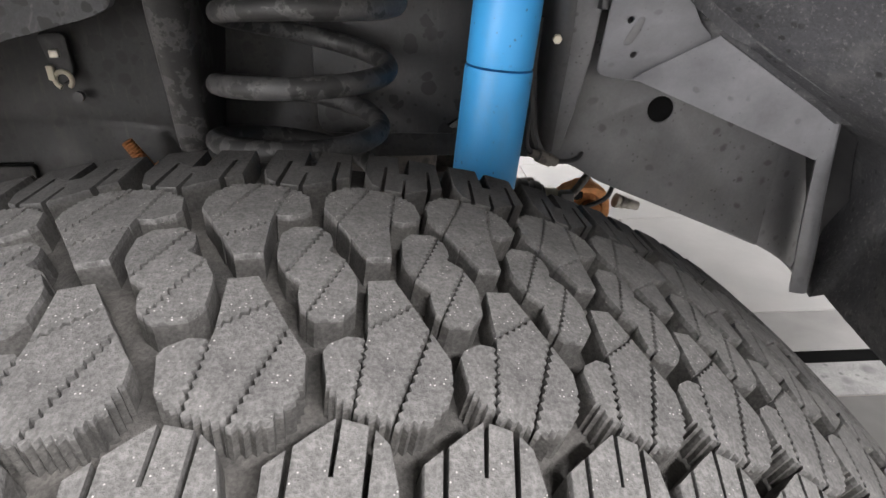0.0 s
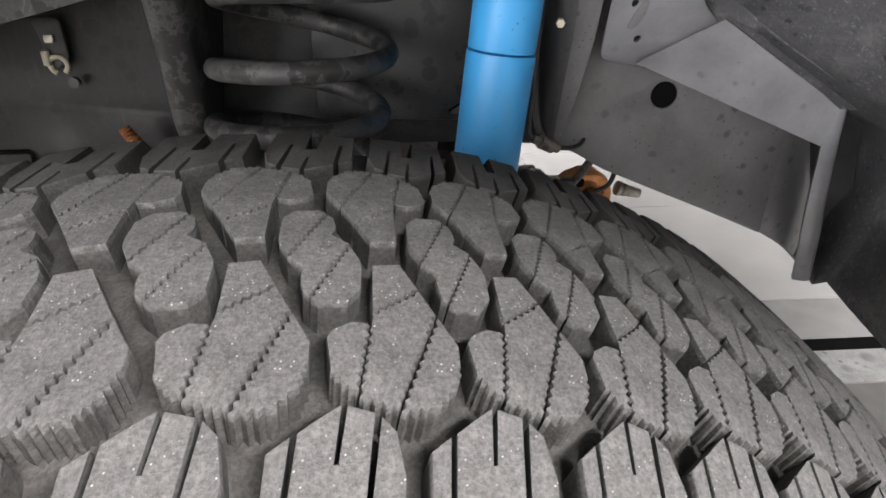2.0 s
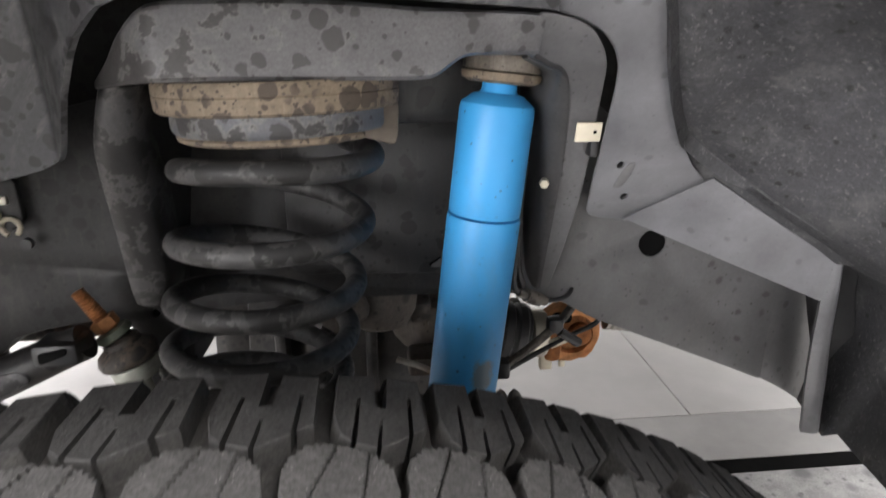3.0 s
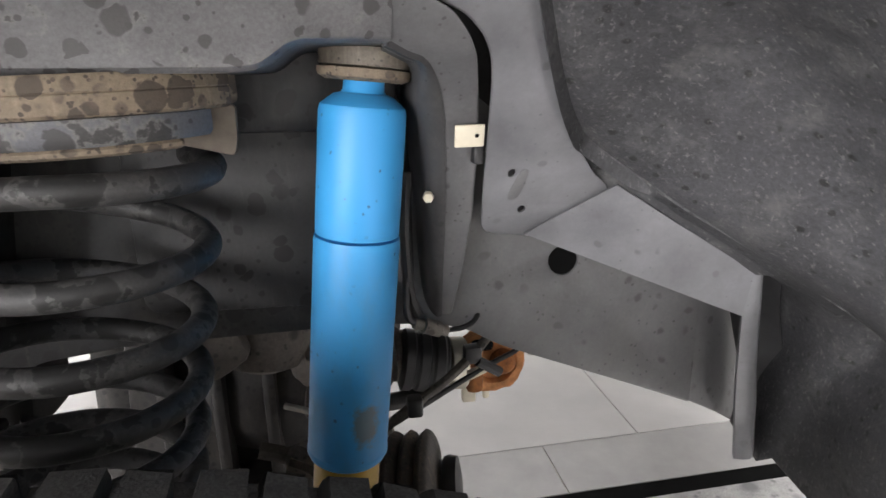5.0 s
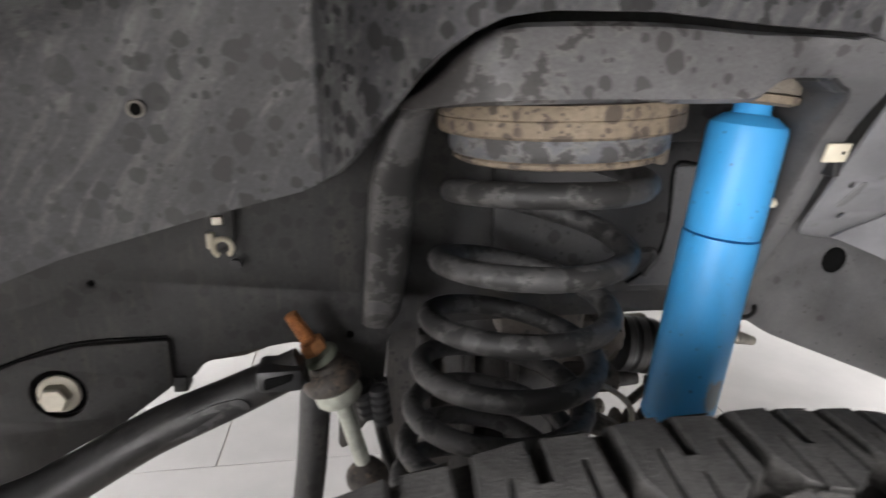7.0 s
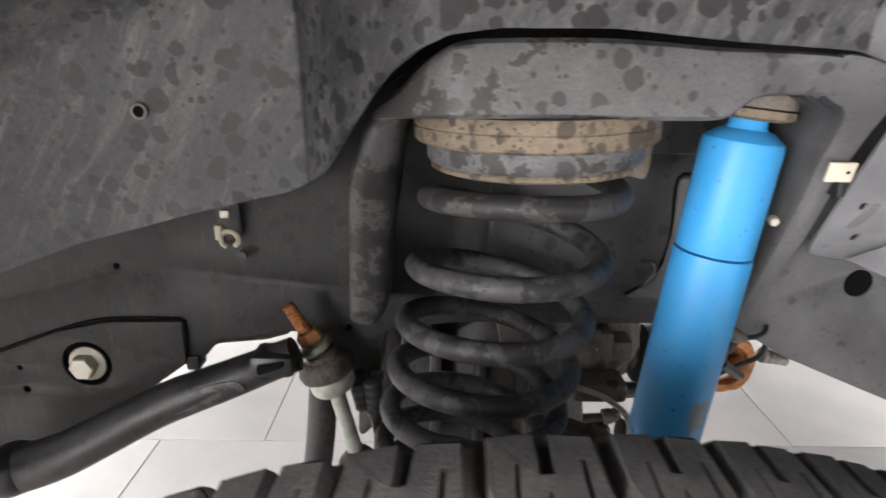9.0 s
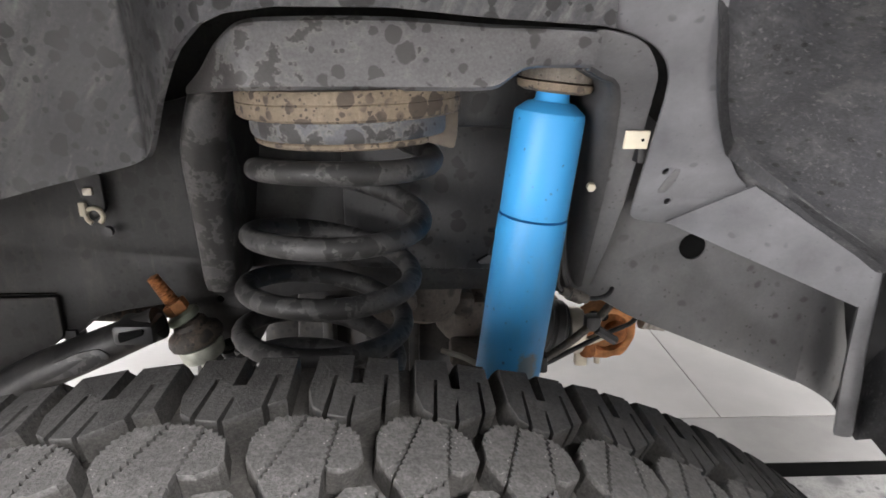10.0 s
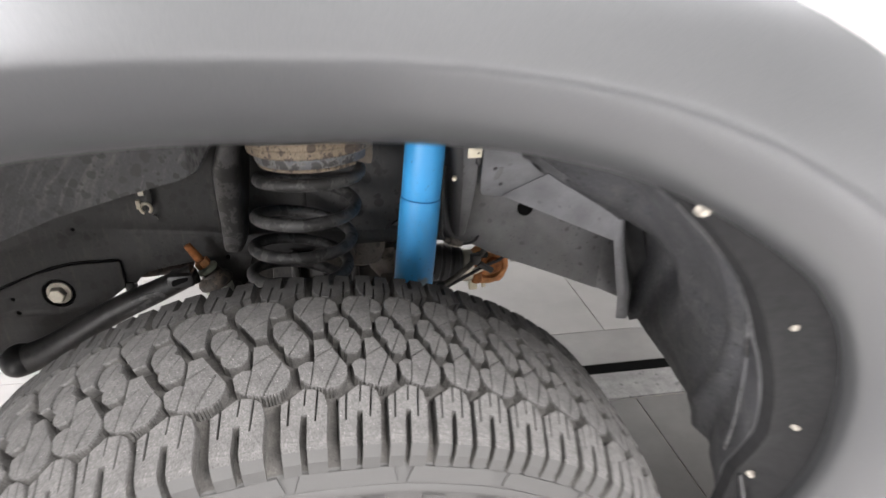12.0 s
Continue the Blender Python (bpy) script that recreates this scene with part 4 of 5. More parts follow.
    part("clip_pin", lathe([(0.0013, 0), (0.001, 0.0006)], 10, along((0.1990, 0.2076, 0.7785), (0.1990, 0.17, 0.7675))), M_VOID, clip)
    part("clip_foot", box(0.1985, 0.2035, 0.212, 0.226, 0.7625, 0.7725, soft=0.001), M_BLACK, clip, "black clip foot")
    return frame


def build_arm_bracket():
    br = thing("suspension_link", "black suspension link under a frame bracket with zinc bolts", "suspension link")
    out = [(-0.56, 0.560), (-0.403, 0.604), (-0.332, 0.632), (-0.292, 0.641), (-0.235, 0.642, 0.002), (-0.236, 0.608), (-0.274, 0.580), (-0.318, 0.557), (-0.344, 0.537), (-0.56, 0.47)]
    slots = [(-0.366, 0.602, 0.0035), (-0.364, 0.583, 0.0042), (-0.411, 0.557, 0.017)]
    bm = sheet(out, 0.281, 0.2875, [(-0.3125, 0.606, 0.0205)] + slots, 0.0015, 0.004)
    part("side_plate", bm, M_FRAME, br)
    for x, z, k in ((-0.3125, 0.606, 1.0), (-0.411, 0.557, 0.85)):
        # black disc gives the recess round the bolt its shade
        part("recess", lathe([(0.0185 * k, 0), (0.0185 * k, 0.001)], 28, along((x, 0.2868, z), (x, 0.20, z))), M_VOID, br)
        w = part("washer", lathe([(0.0135 * k, 0), (0.0145 * k, 0.001), (0.0145 * k, 0.003), (0.013 * k, 0.004)], 28, along((x, 0.285, z), (x, 0.2, z))), M_ZINC, br)
        part("bolt_head", hexagon(0.0102 * k, 0.009, (x, 0.281, z), (0, -1, 0)), M_ZINC, w, "zinc hexagon head")
    part("foot", box(-0.236, -0.226, 0.284, 0.30, 0.600, 0.612, soft=0.001), M_FRAME, br)
    bm = tube(smooth_line([(-0.42, 0.2865, 0.600), (-0.36, 0.2865, 0.624), (-0.30, 0.2865, 0.6425), (-0.236, 0.2865, 0.6445)]), 0.0006, 6)
    part("seam", bm, M_VOID, br)
    return br


def build_arm(arm):
    line = smooth_line([(-0.352, 0.24, 0.539), (-0.318, 0.24, 0.552), (-0.290, 0.24, 0.567), (-0.235, 0.24, 0.5975), (-0.181, 0.24, 0.6205), (-0.138, 0.243, 0.638)])
    part("tube", tube(line, [lerp_table([(0, 0.0180), (12, 0.0165), (24, 0.0150), (40, 0.0125)], i) for i in range(len(line))], 20), M_ARM, arm)
    bm = bmesh.new()
    bmesh.ops.create_uvsphere(bm, u_segments=24, v_segments=14, radius=0.0195)
    bmesh.ops.transform(bm, matrix=pose(-0.356, 0.24, 0.540) @ Matrix.Diagonal((1.05, 1.2, 1.0, 1)), verts=bm.verts)
    part("eye", bm, M_BLACK, arm, "rounded black rubber eye")
    part("flat", sheet([(-0.232, 0.5965), (-0.212, 0.6005), (-0.186, 0.610), (-0.170, 0.6185), (-0.176, 0.6245), (-0.191, 0.6215), (-0.214, 0.612)], 0.2258, 0.2300, (), 0.0015, 0.005), M_FOLD, arm, "worn flattened patch")
    part("fork", box(-0.166, -0.136, 0.226, 0.252, 0.627, 0.6435, soft=0.004), M_BLACK, arm, "black forked end")
    part("fork_slot", sheet([(-0.160, 0.631), (-0.143, 0.637), (-0.142, 0.641), (-0.160, 0.638)], 0.2245, 0.2262, (), 0.0005, 0.002), M_VOID, arm)
    part("far_link", tube([(-0.275, 0.385, 0.586), (-0.25, 0.40, 0.580), (-0.215, 0.425, 0.572), (-0.199, 0.440, 0.568), (-0.195, 0.443, 0.567)], [0.012, 0.014, 0.0145, 0.012, 0.006], 16), M_BOOT, arm, "brown rubber bush behind the frame")
    return arm


def build_link():
    ln = thing("stabilizer_link", "rusty stabilizer link with worn rubber bushes", "stabilizer link")
    top, bush, foot = Vector((-0.1455, 0.259, 0.6685)), Vector((-0.1230, 0.262, 0.626)), Vector((-0.101, 0.259, 0.546))
    axis = bush - top
    prof = [(0.0035, 0.0)]
    for k in range(11):
        prof += [(0.0046 + 0.0001 * k, 0.0006 + 0.0024 * k), (0.0046 + 0.0001 * k, 0.0014 + 0.0024 * k), (0.0041 + 0.0001 * k, 0.0022 + 0.0024 * k)]
    part("bolt", lathe(prof, 14, along(top, bush)), M_RUST, ln, "bright rusty threaded bolt end")
    part("nut", hexagon(0.0092, 0.009, top + axis * 0.52, axis), M_RUST_PALE, ln)
    part("cup_washer", lathe([(0.006, 0), (0.0118, 0.001), (0.0130, 0.003), (0.0130, 0.0055), (0.0110, 0.007)], 24, along(top + axis * 0.72, bush)), M_GREEN, ln, "greenish cupped washer")
    lean = Vector((0.10, 0, -0.33)).normalized()
    part("rubber_bush", lathe([(0.010, -0.006), (0.0125, -0.004), (0.0135, 0.0), (0.0195, 0.004), (0.0215, 0.009), (0.0205, 0.0135), (0.0150, 0.016), (0.012, 0.017)], 32, along(bush, bush + lean)), M_BOOT, ln, "brown worn rubber bush")
    part("lower_cup", lathe([(0.0165, 0), (0.0172, 0.002), (0.0168, 0.009), (0.0145, 0.012), (0.008, 0.013)], 28, along(bush + lean * 0.0165, bush + lean * 0.05)), M_CUPZINC, ln, "pale zinc cup with green bloom")
    part("rod", tube([bush + lean * 0.028, foot], 0.0060, 14), M_CUPZINC, ln, "dull zinc rod")
    bm = bmesh.new()
    bmesh.ops.create_uvsphere(bm, u_segments=20, v_segments=12, radius=0.0165)
    for v in bm.verts:
        v.co.z *= 0.82 + 0.12 * math.cos(v.co.z * 380)
    bmesh.ops.transform(bm, matrix=Matrix.Translation(foot + Vector((0.003, 0, -0.013))), verts=bm.verts)
    part("ball_boot", bm, M_BOOT, ln, "brown rubber ball boot")
    bar = thing("stabilizer_bar", "black steel stabilizer bar end hanging below the frame", "stabilizer bar")
    part("bar", tube(smooth_line([(-0.132, 0.345, 0.66), (-0.137, 0.345, 0.60), (-0.147, 0.345, 0.50), (-0.157, 0.35, 0.43), (-0.165, 0.38, 0.35)]), 0.0135, 16), M_FRAME, bar)
    part("hose", tube(smooth_line([(-0.085, 0.285, 0.60), (-0.088, 0.283, 0.57), (-0.080, 0.28, 0.53), (-0.066, 0.28, 0.49)]), 0.005, 10), M_FRAME, bar)
    ribs = [(0.004, 0.0)]
    for k in range(5):
        ribs += [(0.0075, 0.002 + k * 0.0065), (0.0075, 0.0055 + k * 0.0065), (0.0055, 0.0065 + k * 0.0065)]
    part("boot", lathe(ribs, 16, along((-0.101, 0.275, 0.606), (-0.092, 0.275, 0.560))), M_BLACK, bar, "ribbed black hose boot")
    part("near_boot", lathe(ribs, 16, along((-0.088, 0.272, 0.602), (-0.084, 0.272, 0.560))), M_BLACK, bar, "ribbed black hose boot")
    return ln


def build_bracket_clip():
    c = thing("hose_clip", "cream metal hose clip on a short black bracket", "hose clip", (0.005, 0.0, -0.001))
    part("bracket", sheet([(-0.204, 0.745), (-0.186, 0.745), (-0.186, 0.717), (-0.196, 0.710), (-0.200, 0.728)], 0.276, 0.282), M_FRAME, c)
    bm = tube([(-0.193 + 0.0062 * math.cos(radians(a)), 0.275, 0.713 + 0.0062 * math.sin(radians(a))) for a in range(-55, 250, 20)], 0.0019, 8)
    part("ring", bm, M_CREAM, c, "cream open ring")
    part("tongue", box(-0.2025, -0.1975, 0.272, 0.277, 0.713, 0.724, soft=0.001), M_CREAM, c)
    part("cap", lathe([(0.004, 0), (0.004, 0.004)], 12, along((-0.186, 0.279, 0.700), (-0.186, 0.2, 0.700))), M_BLACK, c)
    part("wire_end", box(-0.198, -0.191, 0.273, 0.277, 0.729, 0.735, soft=0.001), M_ZINC, c)
    return c


# ---------------------------------------------------------------- spring and shock absorber


def spring_axis(z):
    return Vector((0.0170 + 0.176 * (z - 0.80), 0.201, z))


COIL_Z = [(-7, 0.5452), (-6, 0.5714), (-5, 0.5987), (-4, 0.6254), (-3, 0.6551), (-2, 0.6874), (-1, 0.7243), (0, 0.7671), (1, 0.7971)]


def build_spring():
    sp = thing("coil_spring", "black coil spring with dusty worn paint", "coil spring", spring_axis(0.5))
    base = spring_axis(0.5)
    side = Vector((1, 0, -0.12)).normalized()
    steps = 36
    pts = []
    for i in range(-7 * steps, int(0.40 * steps) + 1):
        turn = i / steps
        a = 2 * math.pi * (0.75 + turn)
        n = int(math.floor(turn))
        f = turn - n
        z0, z1 = lin(COIL_Z, n), lin(COIL_Z, n + 1)
        c = spring_axis(z0 + (z1 - z0) * f + 0.0026 * math.cos(2 * math.pi * turn))
        pts.append(c + 0.0530 * (math.cos(a) * side + math.sin(a) * Vector((0, 1, 0))) - base)
    coil = part("coil", tube(pts, 0.0067, 14), M_COIL, sp)
    part("coil_end", lathe([(0.0066, -0.004), (0.0069, -0.001), (0.0066, 0.0015), (0.004, 0.002)], 14, along(pts[-1], 2 * pts[-1] - pts[-2])), M_COIL, coil)
    return sp


def build_spring_seat():
    seat = thing("spring_seat", "dirty tan rubber seat ring with spotted grey cup", "spring seat")
    tilt = Matrix.Translation((0.0158, 0.2055, 0.8005)) @ pose(0, 0, 0, 0, -1.2, 0)

    def open_ring(prof, end):
        """A ring of that section, cut off at one end."""
        rows = []
        for i in range(97):
            a = radians(end - 318 * i / 96)
            rows.append([tilt @ Vector((r * math.cos(a), r * math.sin(a), z)) for r, z in prof + prof[:1]])
        bm = grid(rows)
        bmesh.ops.remove_doubles(bm, verts=bm.verts, dist=1e-6)
        bmesh.ops.holes_fill(bm, edges=[e for e in bm.edges if e.is_boundary], sides=0)
        bmesh.ops.recalc_face_normals(bm, faces=bm.faces)
        return bm
    part("seat_ring", open_ring([(0.052, -0.004), (0.0655, -0.0035), (0.0672, -0.002), (0.0676, 0.002), (0.0676, 0.0050), (0.0670, 0.0056), (0.0676, 0.0062), (0.0674, 0.0112), (0.0664, 0.0125), (0.052, 0.0125)], -16), M_SEAT, seat, "", 40)
    part("cup", open_ring([(0.050, -0.0155), (0.0585, -0.015), (0.0602, -0.013), (0.0606, -0.010), (0.0606, -0.004), (0.050, -0.004)], -22), M_CUP, seat, "grey cup with large dirt spots", 40)
    part("cup_rim", open_ring([(0.048, -0.0195), (0.0560, -0.0192), (0.0582, -0.0180), (0.0586, -0.0162), (0.0575, -0.0150), (0.048, -0.0150)], -38), M_SEAT, seat, "", 40)
    part("end_stop", sheet([(0.050, 0.783), (0.060, 0.7805), (0.0775, 0.776), (0.0790, 0.7835), (0.0795, 0.798), (0.050, 0.798)], 0.196, 0.201, (), 0.001, 0.002), M_STOP, seat, "brown rubber end stop")
    return seat


def shock_axis(z):
    return Vector((0.141 + 0.1065 * (z - 0.797), 0.2185, z))


def build_shock():
    sh = thing("shock_absorber", "bright blue shock absorber with yellow lower body", "shock absorber", shock_axis(0.42))
    o = Matrix.Translation(-shock_axis(0.42))

    def piece(name, prof, m, label=""):
        z0 = prof[0][1]
        a, b = shock_axis(z0), shock_axis(prof[-1][1])
        part(name, lathe([(r, z - z0) for r, z in prof], 56, o @ along(a, b)), m, sh, label)
    piece("upper_tube", [(0.0227, 0.7275), (0.0230, 0.729), (0.0230, 0.792), (0.0223, 0.7955), (0.0155, 0.801), (0.0118, 0.802)], M_BLUE)
    piece("lower_tube", [(0.0212, 0.590), (0.0232, 0.592), (0.0237, 0.596), (0.0237, 0.724), (0.0233, 0.7268), (0.0222, 0.7270)], M_BLUE)
    piece("rolled_edge", [(0.0235, 0.593), (0.0241, 0.594), (0.0241, 0.596), (0.0236, 0.597)], M_BLUE)
    piece("neck", [(0.0122, 0.801), (0.0108, 0.803), (0.0106, 0.8075), (0.0095, 0.810)], M_BLUE)
    piece("yellow_body", [(0.0198, 0.43), (0.0198, 0.589), (0.0190, 0.591)], M_YELLOW, "scuffed yellow lower body")
    piece("lower_washer", [(0.0195, 0.8075), (0.0235, 0.8092), (0.0243, 0.8115), (0.0242, 0.8135), (0.0205, 0.8142)], M_SEAT, "tan rubber washer")
    piece("upper_washer", [(0.0205, 0.8143), (0.0232, 0.8147), (0.0236, 0.8155), (0.0236, 0.8235), (0.0205, 0.8245)], M_WASHER, "grey steel cup washer")
    piece("stem", [(0.006, 0.824), (0.006, 0.84)], M_CAST)
    part("lower_eye", lathe([(0.012, -0.02), (0.022, -0.018), (0.022, 0.018), (0.012, 0.02)], 24, pose(0, 0, 0, 90, 0, 0)), M_AXLE, sh)
    return sh


# ---------------------------------------------------------------- axle and far brake


def build_axle():
    ax = thing("rear_axle", "oily dark axle housing with cast differential", "car axle")
    part("axle_tube", tube([(0.03, 0.1, 0.375), (0.03, 0.4, 0.41), (0.03, 1.0, 0.46)], 0.042, 24), M_AXLE, ax)
    prof = [(0.02, -0.12), (0.06, -0.112), (0.095, -0.07), (0.108, -0.02), (0.114, -0.018), (0.114, -0.004), (0.108, 0.0), (0.105, 0.03), (0.085, 0.08), (0.055, 0.11), (0.02, 0.115)]
    part("differential", lathe([(r * 1.2, z) for r, z in prof], 36, pose(0.047, 0.53, 0.535, 78, 0, 0)), M_AXLE, ax, "cast differential housing")
    # dark carrier behind the spring, with its cast ribs
    part("carrier", sheet([(-0.068, 0.596), (-0.03, 0.606), (0.04, 0.600), (0.10, 0.585), (0.13, 0.36), (-0.082, 0.36), (-0.074, 0.50)], 0.425, 0.47, (), 0.006, 0.02), M_AXLE, ax, "black carrier casting")
    for x, z in ((-0.04, 0.52), (0.005, 0.50), (0.05, 0.515)):
        part("carrier_rib", box(x - 0.006, x + 0.006, 0.400, 0.430, z - 0.07, z + 0.06, soft=0.004), M_AXLE, ax)
    # banded housing neck, rod and cable fitting between spring and shock absorber
    prof = [(0.012, 0.0), (0.024, 0.004), (0.030, 0.014), (0.031, 0.030), (0.027, 0.040), (0.026, 0.062), (0.029, 0.064), (0.029, 0.068), (0.026, 0.070), (0.026, 0.074), (0.029, 0.076), (0.029, 0.080), (0.026, 0.082), (0.026, 0.120)]
    part("housing_neck", lathe(prof, 32, along((0.095, 0.455, 0.532), (0.30, 0.462, 0.536))), M_NECK, ax, "dusty grey banded housing neck")
    part("rod", tube([(0.095, 0.437, 0.488), (0.20, 0.437, 0.496)], 0.009, 14), M_AXLE, ax)
    part("cable_rod", tube([(0.104, 0.432, 0.455), (0.145, 0.432, 0.462)], 0.0045, 10), M_CASTDIRT, ax)
    part("cable_fitting", lathe([(0.006, 0), (0.0085, 0.001), (0.0085, 0.010), (0.007, 0.011), (0.0085, 0.013), (0.0085, 0.018), (0.006, 0.02)], 16, along((0.143, 0.432, 0.462), (0.165, 0.432, 0.466))), M_NECK, ax, "tan cable fitting")
    part("lower_block", sheet([(0.106, 0.452), (0.149, 0.454), (0.146, 0.438), (0.132, 0.424), (0.106, 0.420)], 0.42, 0.45, (), 0.003, 0.004), M_AXLE, ax)
    part("arm_mount", sheet([(-0.115, 0.70), (-0.088, 0.70), (-0.09, 0.56), (-0.075, 0.47), (-0.13, 0.40)], 0.48, 0.53, (), 0.004, 0.01), M_AXLE, ax)
    part("spring_perch", lathe([(0.03, 0.44), (0.062, 0.455), (0.066, 0.468), (0.062, 0.474), (0.03, 0.476)], 40, Matrix.Translation((-0.035, 0.213, 0.0))), M_AXLE, ax)
    # rounded cover with its flange, and stepped cast lugs beside the shock absorber
    part("cover", lathe([(0.012, -0.052), (0.028, -0.046), (0.035, -0.030), (0.0365, -0.008), (0.040, -0.006), (0.040, 0.0), (0.036, 0.002), (0.033, 0.030)], 32, pose(0.062, 0.352, 0.640, -12, 6, 0)), M_CASTDIRT, ax, "dirty brown cast cover")
    bm = bmesh.new()
    bmesh.ops.create_icosphere(bm, subdivisions=4, radius=0.05)
    for v in bm.verts:
        n = 1 + 0.12 * noise.noise(v.co * 40) + 0.05 * noise.noise(v.co * 110)
        q = v.co * n
        v.co = Vector((q.x * 0.9, q.y * 0.8, q.z * 0.9)) + Vector((0.115, 0.40, 0.580))
    part("casting", bm, M_CASTDIRT, ax, "lumpy dirty casting", 60)
    for x, z, w in ((0.098, 0.602, 0.010), (0.112, 0.598, 0.008), (0.128, 0.590, 0.010)):
        part("lug", box(x - w, x + w, 0.345, 0.375, z - 0.012, z + 0.008, soft=0.004), M_CASTDIRT, ax)
    part("lower_lug", box(0.085, 0.135, 0.335, 0.37, 0.540, 0.560, soft=0.006), M_CASTDIRT, ax)
    part("bracket_block", sheet([(0.012, 0.642), (0.045, 0.640), (0.052, 0.622), (0.030, 0.607), (0.016, 0.616)], 0.30, 0.34, (), 0.003, 0.004), M_CASTDIRT, ax, "dirty cast block")
    part("breather_hose", tube(smooth_line([(0.075, 0.30, 0.58), (0.10, 0.29, 0.575), (0.118, 0.285, 0.56), (0.12, 0.28, 0.54)]), 0.0025, 8), M_CAST, ax)
    # muddy boot on the lower shock mount, with its end cap
    prof = [(0.02, 0.0)]
    for k in range(5):
        z = 0.003 + k * 0.013
        prof += [(0.043, z), (0.048, z + 0.0025), (0.0505, z + 0.006), (0.0485, z + 0.0095), (0.044, z + 0.012)]
    prof.append((0.02, 0.07))
    part("rubber_boot", lathe(prof, 36, along((0.122, 0.318, 0.478), (0.190, 0.30, 0.486))), M_BOOT, ax, "muddy ribbed rubber boot")
    part("boot_cap", lathe([(0.012, 0), (0.022, 0.001), (0.0235, 0.005), (0.022, 0.012), (0.012, 0.014)], 28, along((0.193, 0.308, 0.487), (0.24, 0.295, 0.492))), M_BLACK, ax, "glossy black end cap")
    part("sensor_lug", tube(smooth_line([(0.060, 0.27, 0.565), (0.080, 0.265, 0.560), (0.098, 0.262, 0.548), (0.100, 0.262, 0.525)]), [0.006] * 8 + [0.009] * 8 + [0.007] * 9, 10), M_CASTDIRT, ax)
    return ax


def build_brake():
    br = thing("far_brake_caliper", "rusty orange brake part with black cables clipped to it", "brake caliper")
    c = Vector((0.270, 0.435, 0.528))
    face = pose(c.x, c.y, c.z, 90, 0, 6)
    bm = lathe([(0.006, 0.000), (0.014, 0.001), (0.021, -0.002), (0.023, 0.006), (0.030, 0.008), (0.033, 0.004), (0.0345, -0.006), (0.033, -0.022), (0.026, -0.03), (0.01, -0.032)], 56)
    bmesh.ops.subdivide_edges(bm, edges=[e for e in bm.edges if e.calc_length() > 0.004], cuts=1)
    for v in bm.verts:
        v.co *= 1 + 0.06 * noise.noise(v.co * 120) + 0.07 * noise.noise(v.co * 45)
    bmesh.ops.transform(bm, matrix=face, verts=bm.verts)
    part("housing", bm, M_RUST_PALE, br, "flaking pale rust", 50)
    part("boss", lathe([(0.013, 0), (0.0125, 0.008), (0.009, 0.011), (0.004, 0.0115)], 24, along(c + Vector((0.006, -0.004, 0.002)), c + Vector((0.004, -0.2, 0.0)))), M_RUST, br)
    part("arm", box(c.x - 0.032, c.x - 0.014, c.y - 0.012, c.y + 0.012, c.z - 0.030, c.z + 0.020, soft=0.006), M_RUST, br)
    # solid black block stands for the shade in a hole
    part("slot", box(c.x - 0.026, c.x - 0.004, c.y - 0.010, c.y - 0.004, c.z + 0.016, c.z + 0.028, soft=0.004), M_VOID, br, "black block for a slot's dark inside")
    part("collar", lathe([(0.022, 0), (0.0265, 0.002), (0.0265, 0.015), (0.024, 0.018)], 28, along((0.222, 0.44, 0.528), (0.26, 0.44, 0.526))), M_ZINC, br, "bright cast collar")
    prof = [(0.026, 0)]
    for k in range(3):
        prof += [(0.031, 0.002 + k * 0.015), (0.031, 0.010 + k * 0.015), (0.0285, 0.012 + k * 0.015), (0.0285, 0.0145 + k * 0.015)]
    prof.append((0.024, 0.047))
    part("motor", lathe(prof, 32, along((0.174, 0.44, 0.538), (0.23, 0.44, 0.528))), M_BLACK, br, "ribbed glossy black housing")
    cable = part("cable", tube(smooth_line([(0.150, 0.350, 0.520), (0.178, 0.362, 0.532), (0.205, 0.375, 0.542), (0.230, 0.386, 0.556), (0.246, 0.390, 0.570), (0.262, 0.395, 0.590)]), 0.0045, 10), M_CABLE, br, "dusty brown cable")
    part("thin_cable", tube(smooth_line([(0.150, 0.352, 0.517), (0.190, 0.366, 0.530), (0.225, 0.380, 0.540), (0.258, 0.392, 0.549), (0.281, 0.398, 0.556), (0.289, 0.402, 0.566), (0.292, 0.41, 0.572)]), 0.0026, 8), M_BLACK, br)
    part("sleeve", tube([(0.232, 0.386, 0.541), (0.254, 0.392, 0.546)], 0.0048, 10), M_CREAM, br, "dusty cream cable sleeve")
    part("cable_clip", box(0.228, 0.244, 0.382, 0.396, 0.553, 0.570, soft=0.003), M_BLACK, cable)
    part("clip_tongue", tube([(0.240, 0.384, 0.556), (0.262, 0.388, 0.540)], 0.005, 8), M_BLACK, cable)
    part("connector", box(0.170, 0.184, 0.352, 0.366, 0.523, 0.541, soft=0.003), M_BLACK, cable, "black cable connector")
    part("bare_tab", box(0.236, 0.250, 0.436, 0.446, 0.482, 0.500, soft=0.002), M_CREAM, br)
    part("small_tab", box(0.256, 0.263, 0.43, 0.436, 0.488, 0.500, soft=0.002), M_CREAM, br)
    prof = [(0.003, 0)]
    for k in range(4):
        prof += [(0.0085 - k * 0.001, 0.002 + k * 0.008), (0.0085 - k * 0.001, 0.006 + k * 0.008), (0.0055, 0.0075 + k * 0.008)]
    part("guide_boot", lathe(prof, 18, along((0.305, 0.435, 0.540), (0.345, 0.438, 0.528))), M_CAST, br, "grey ribbed guide boot")
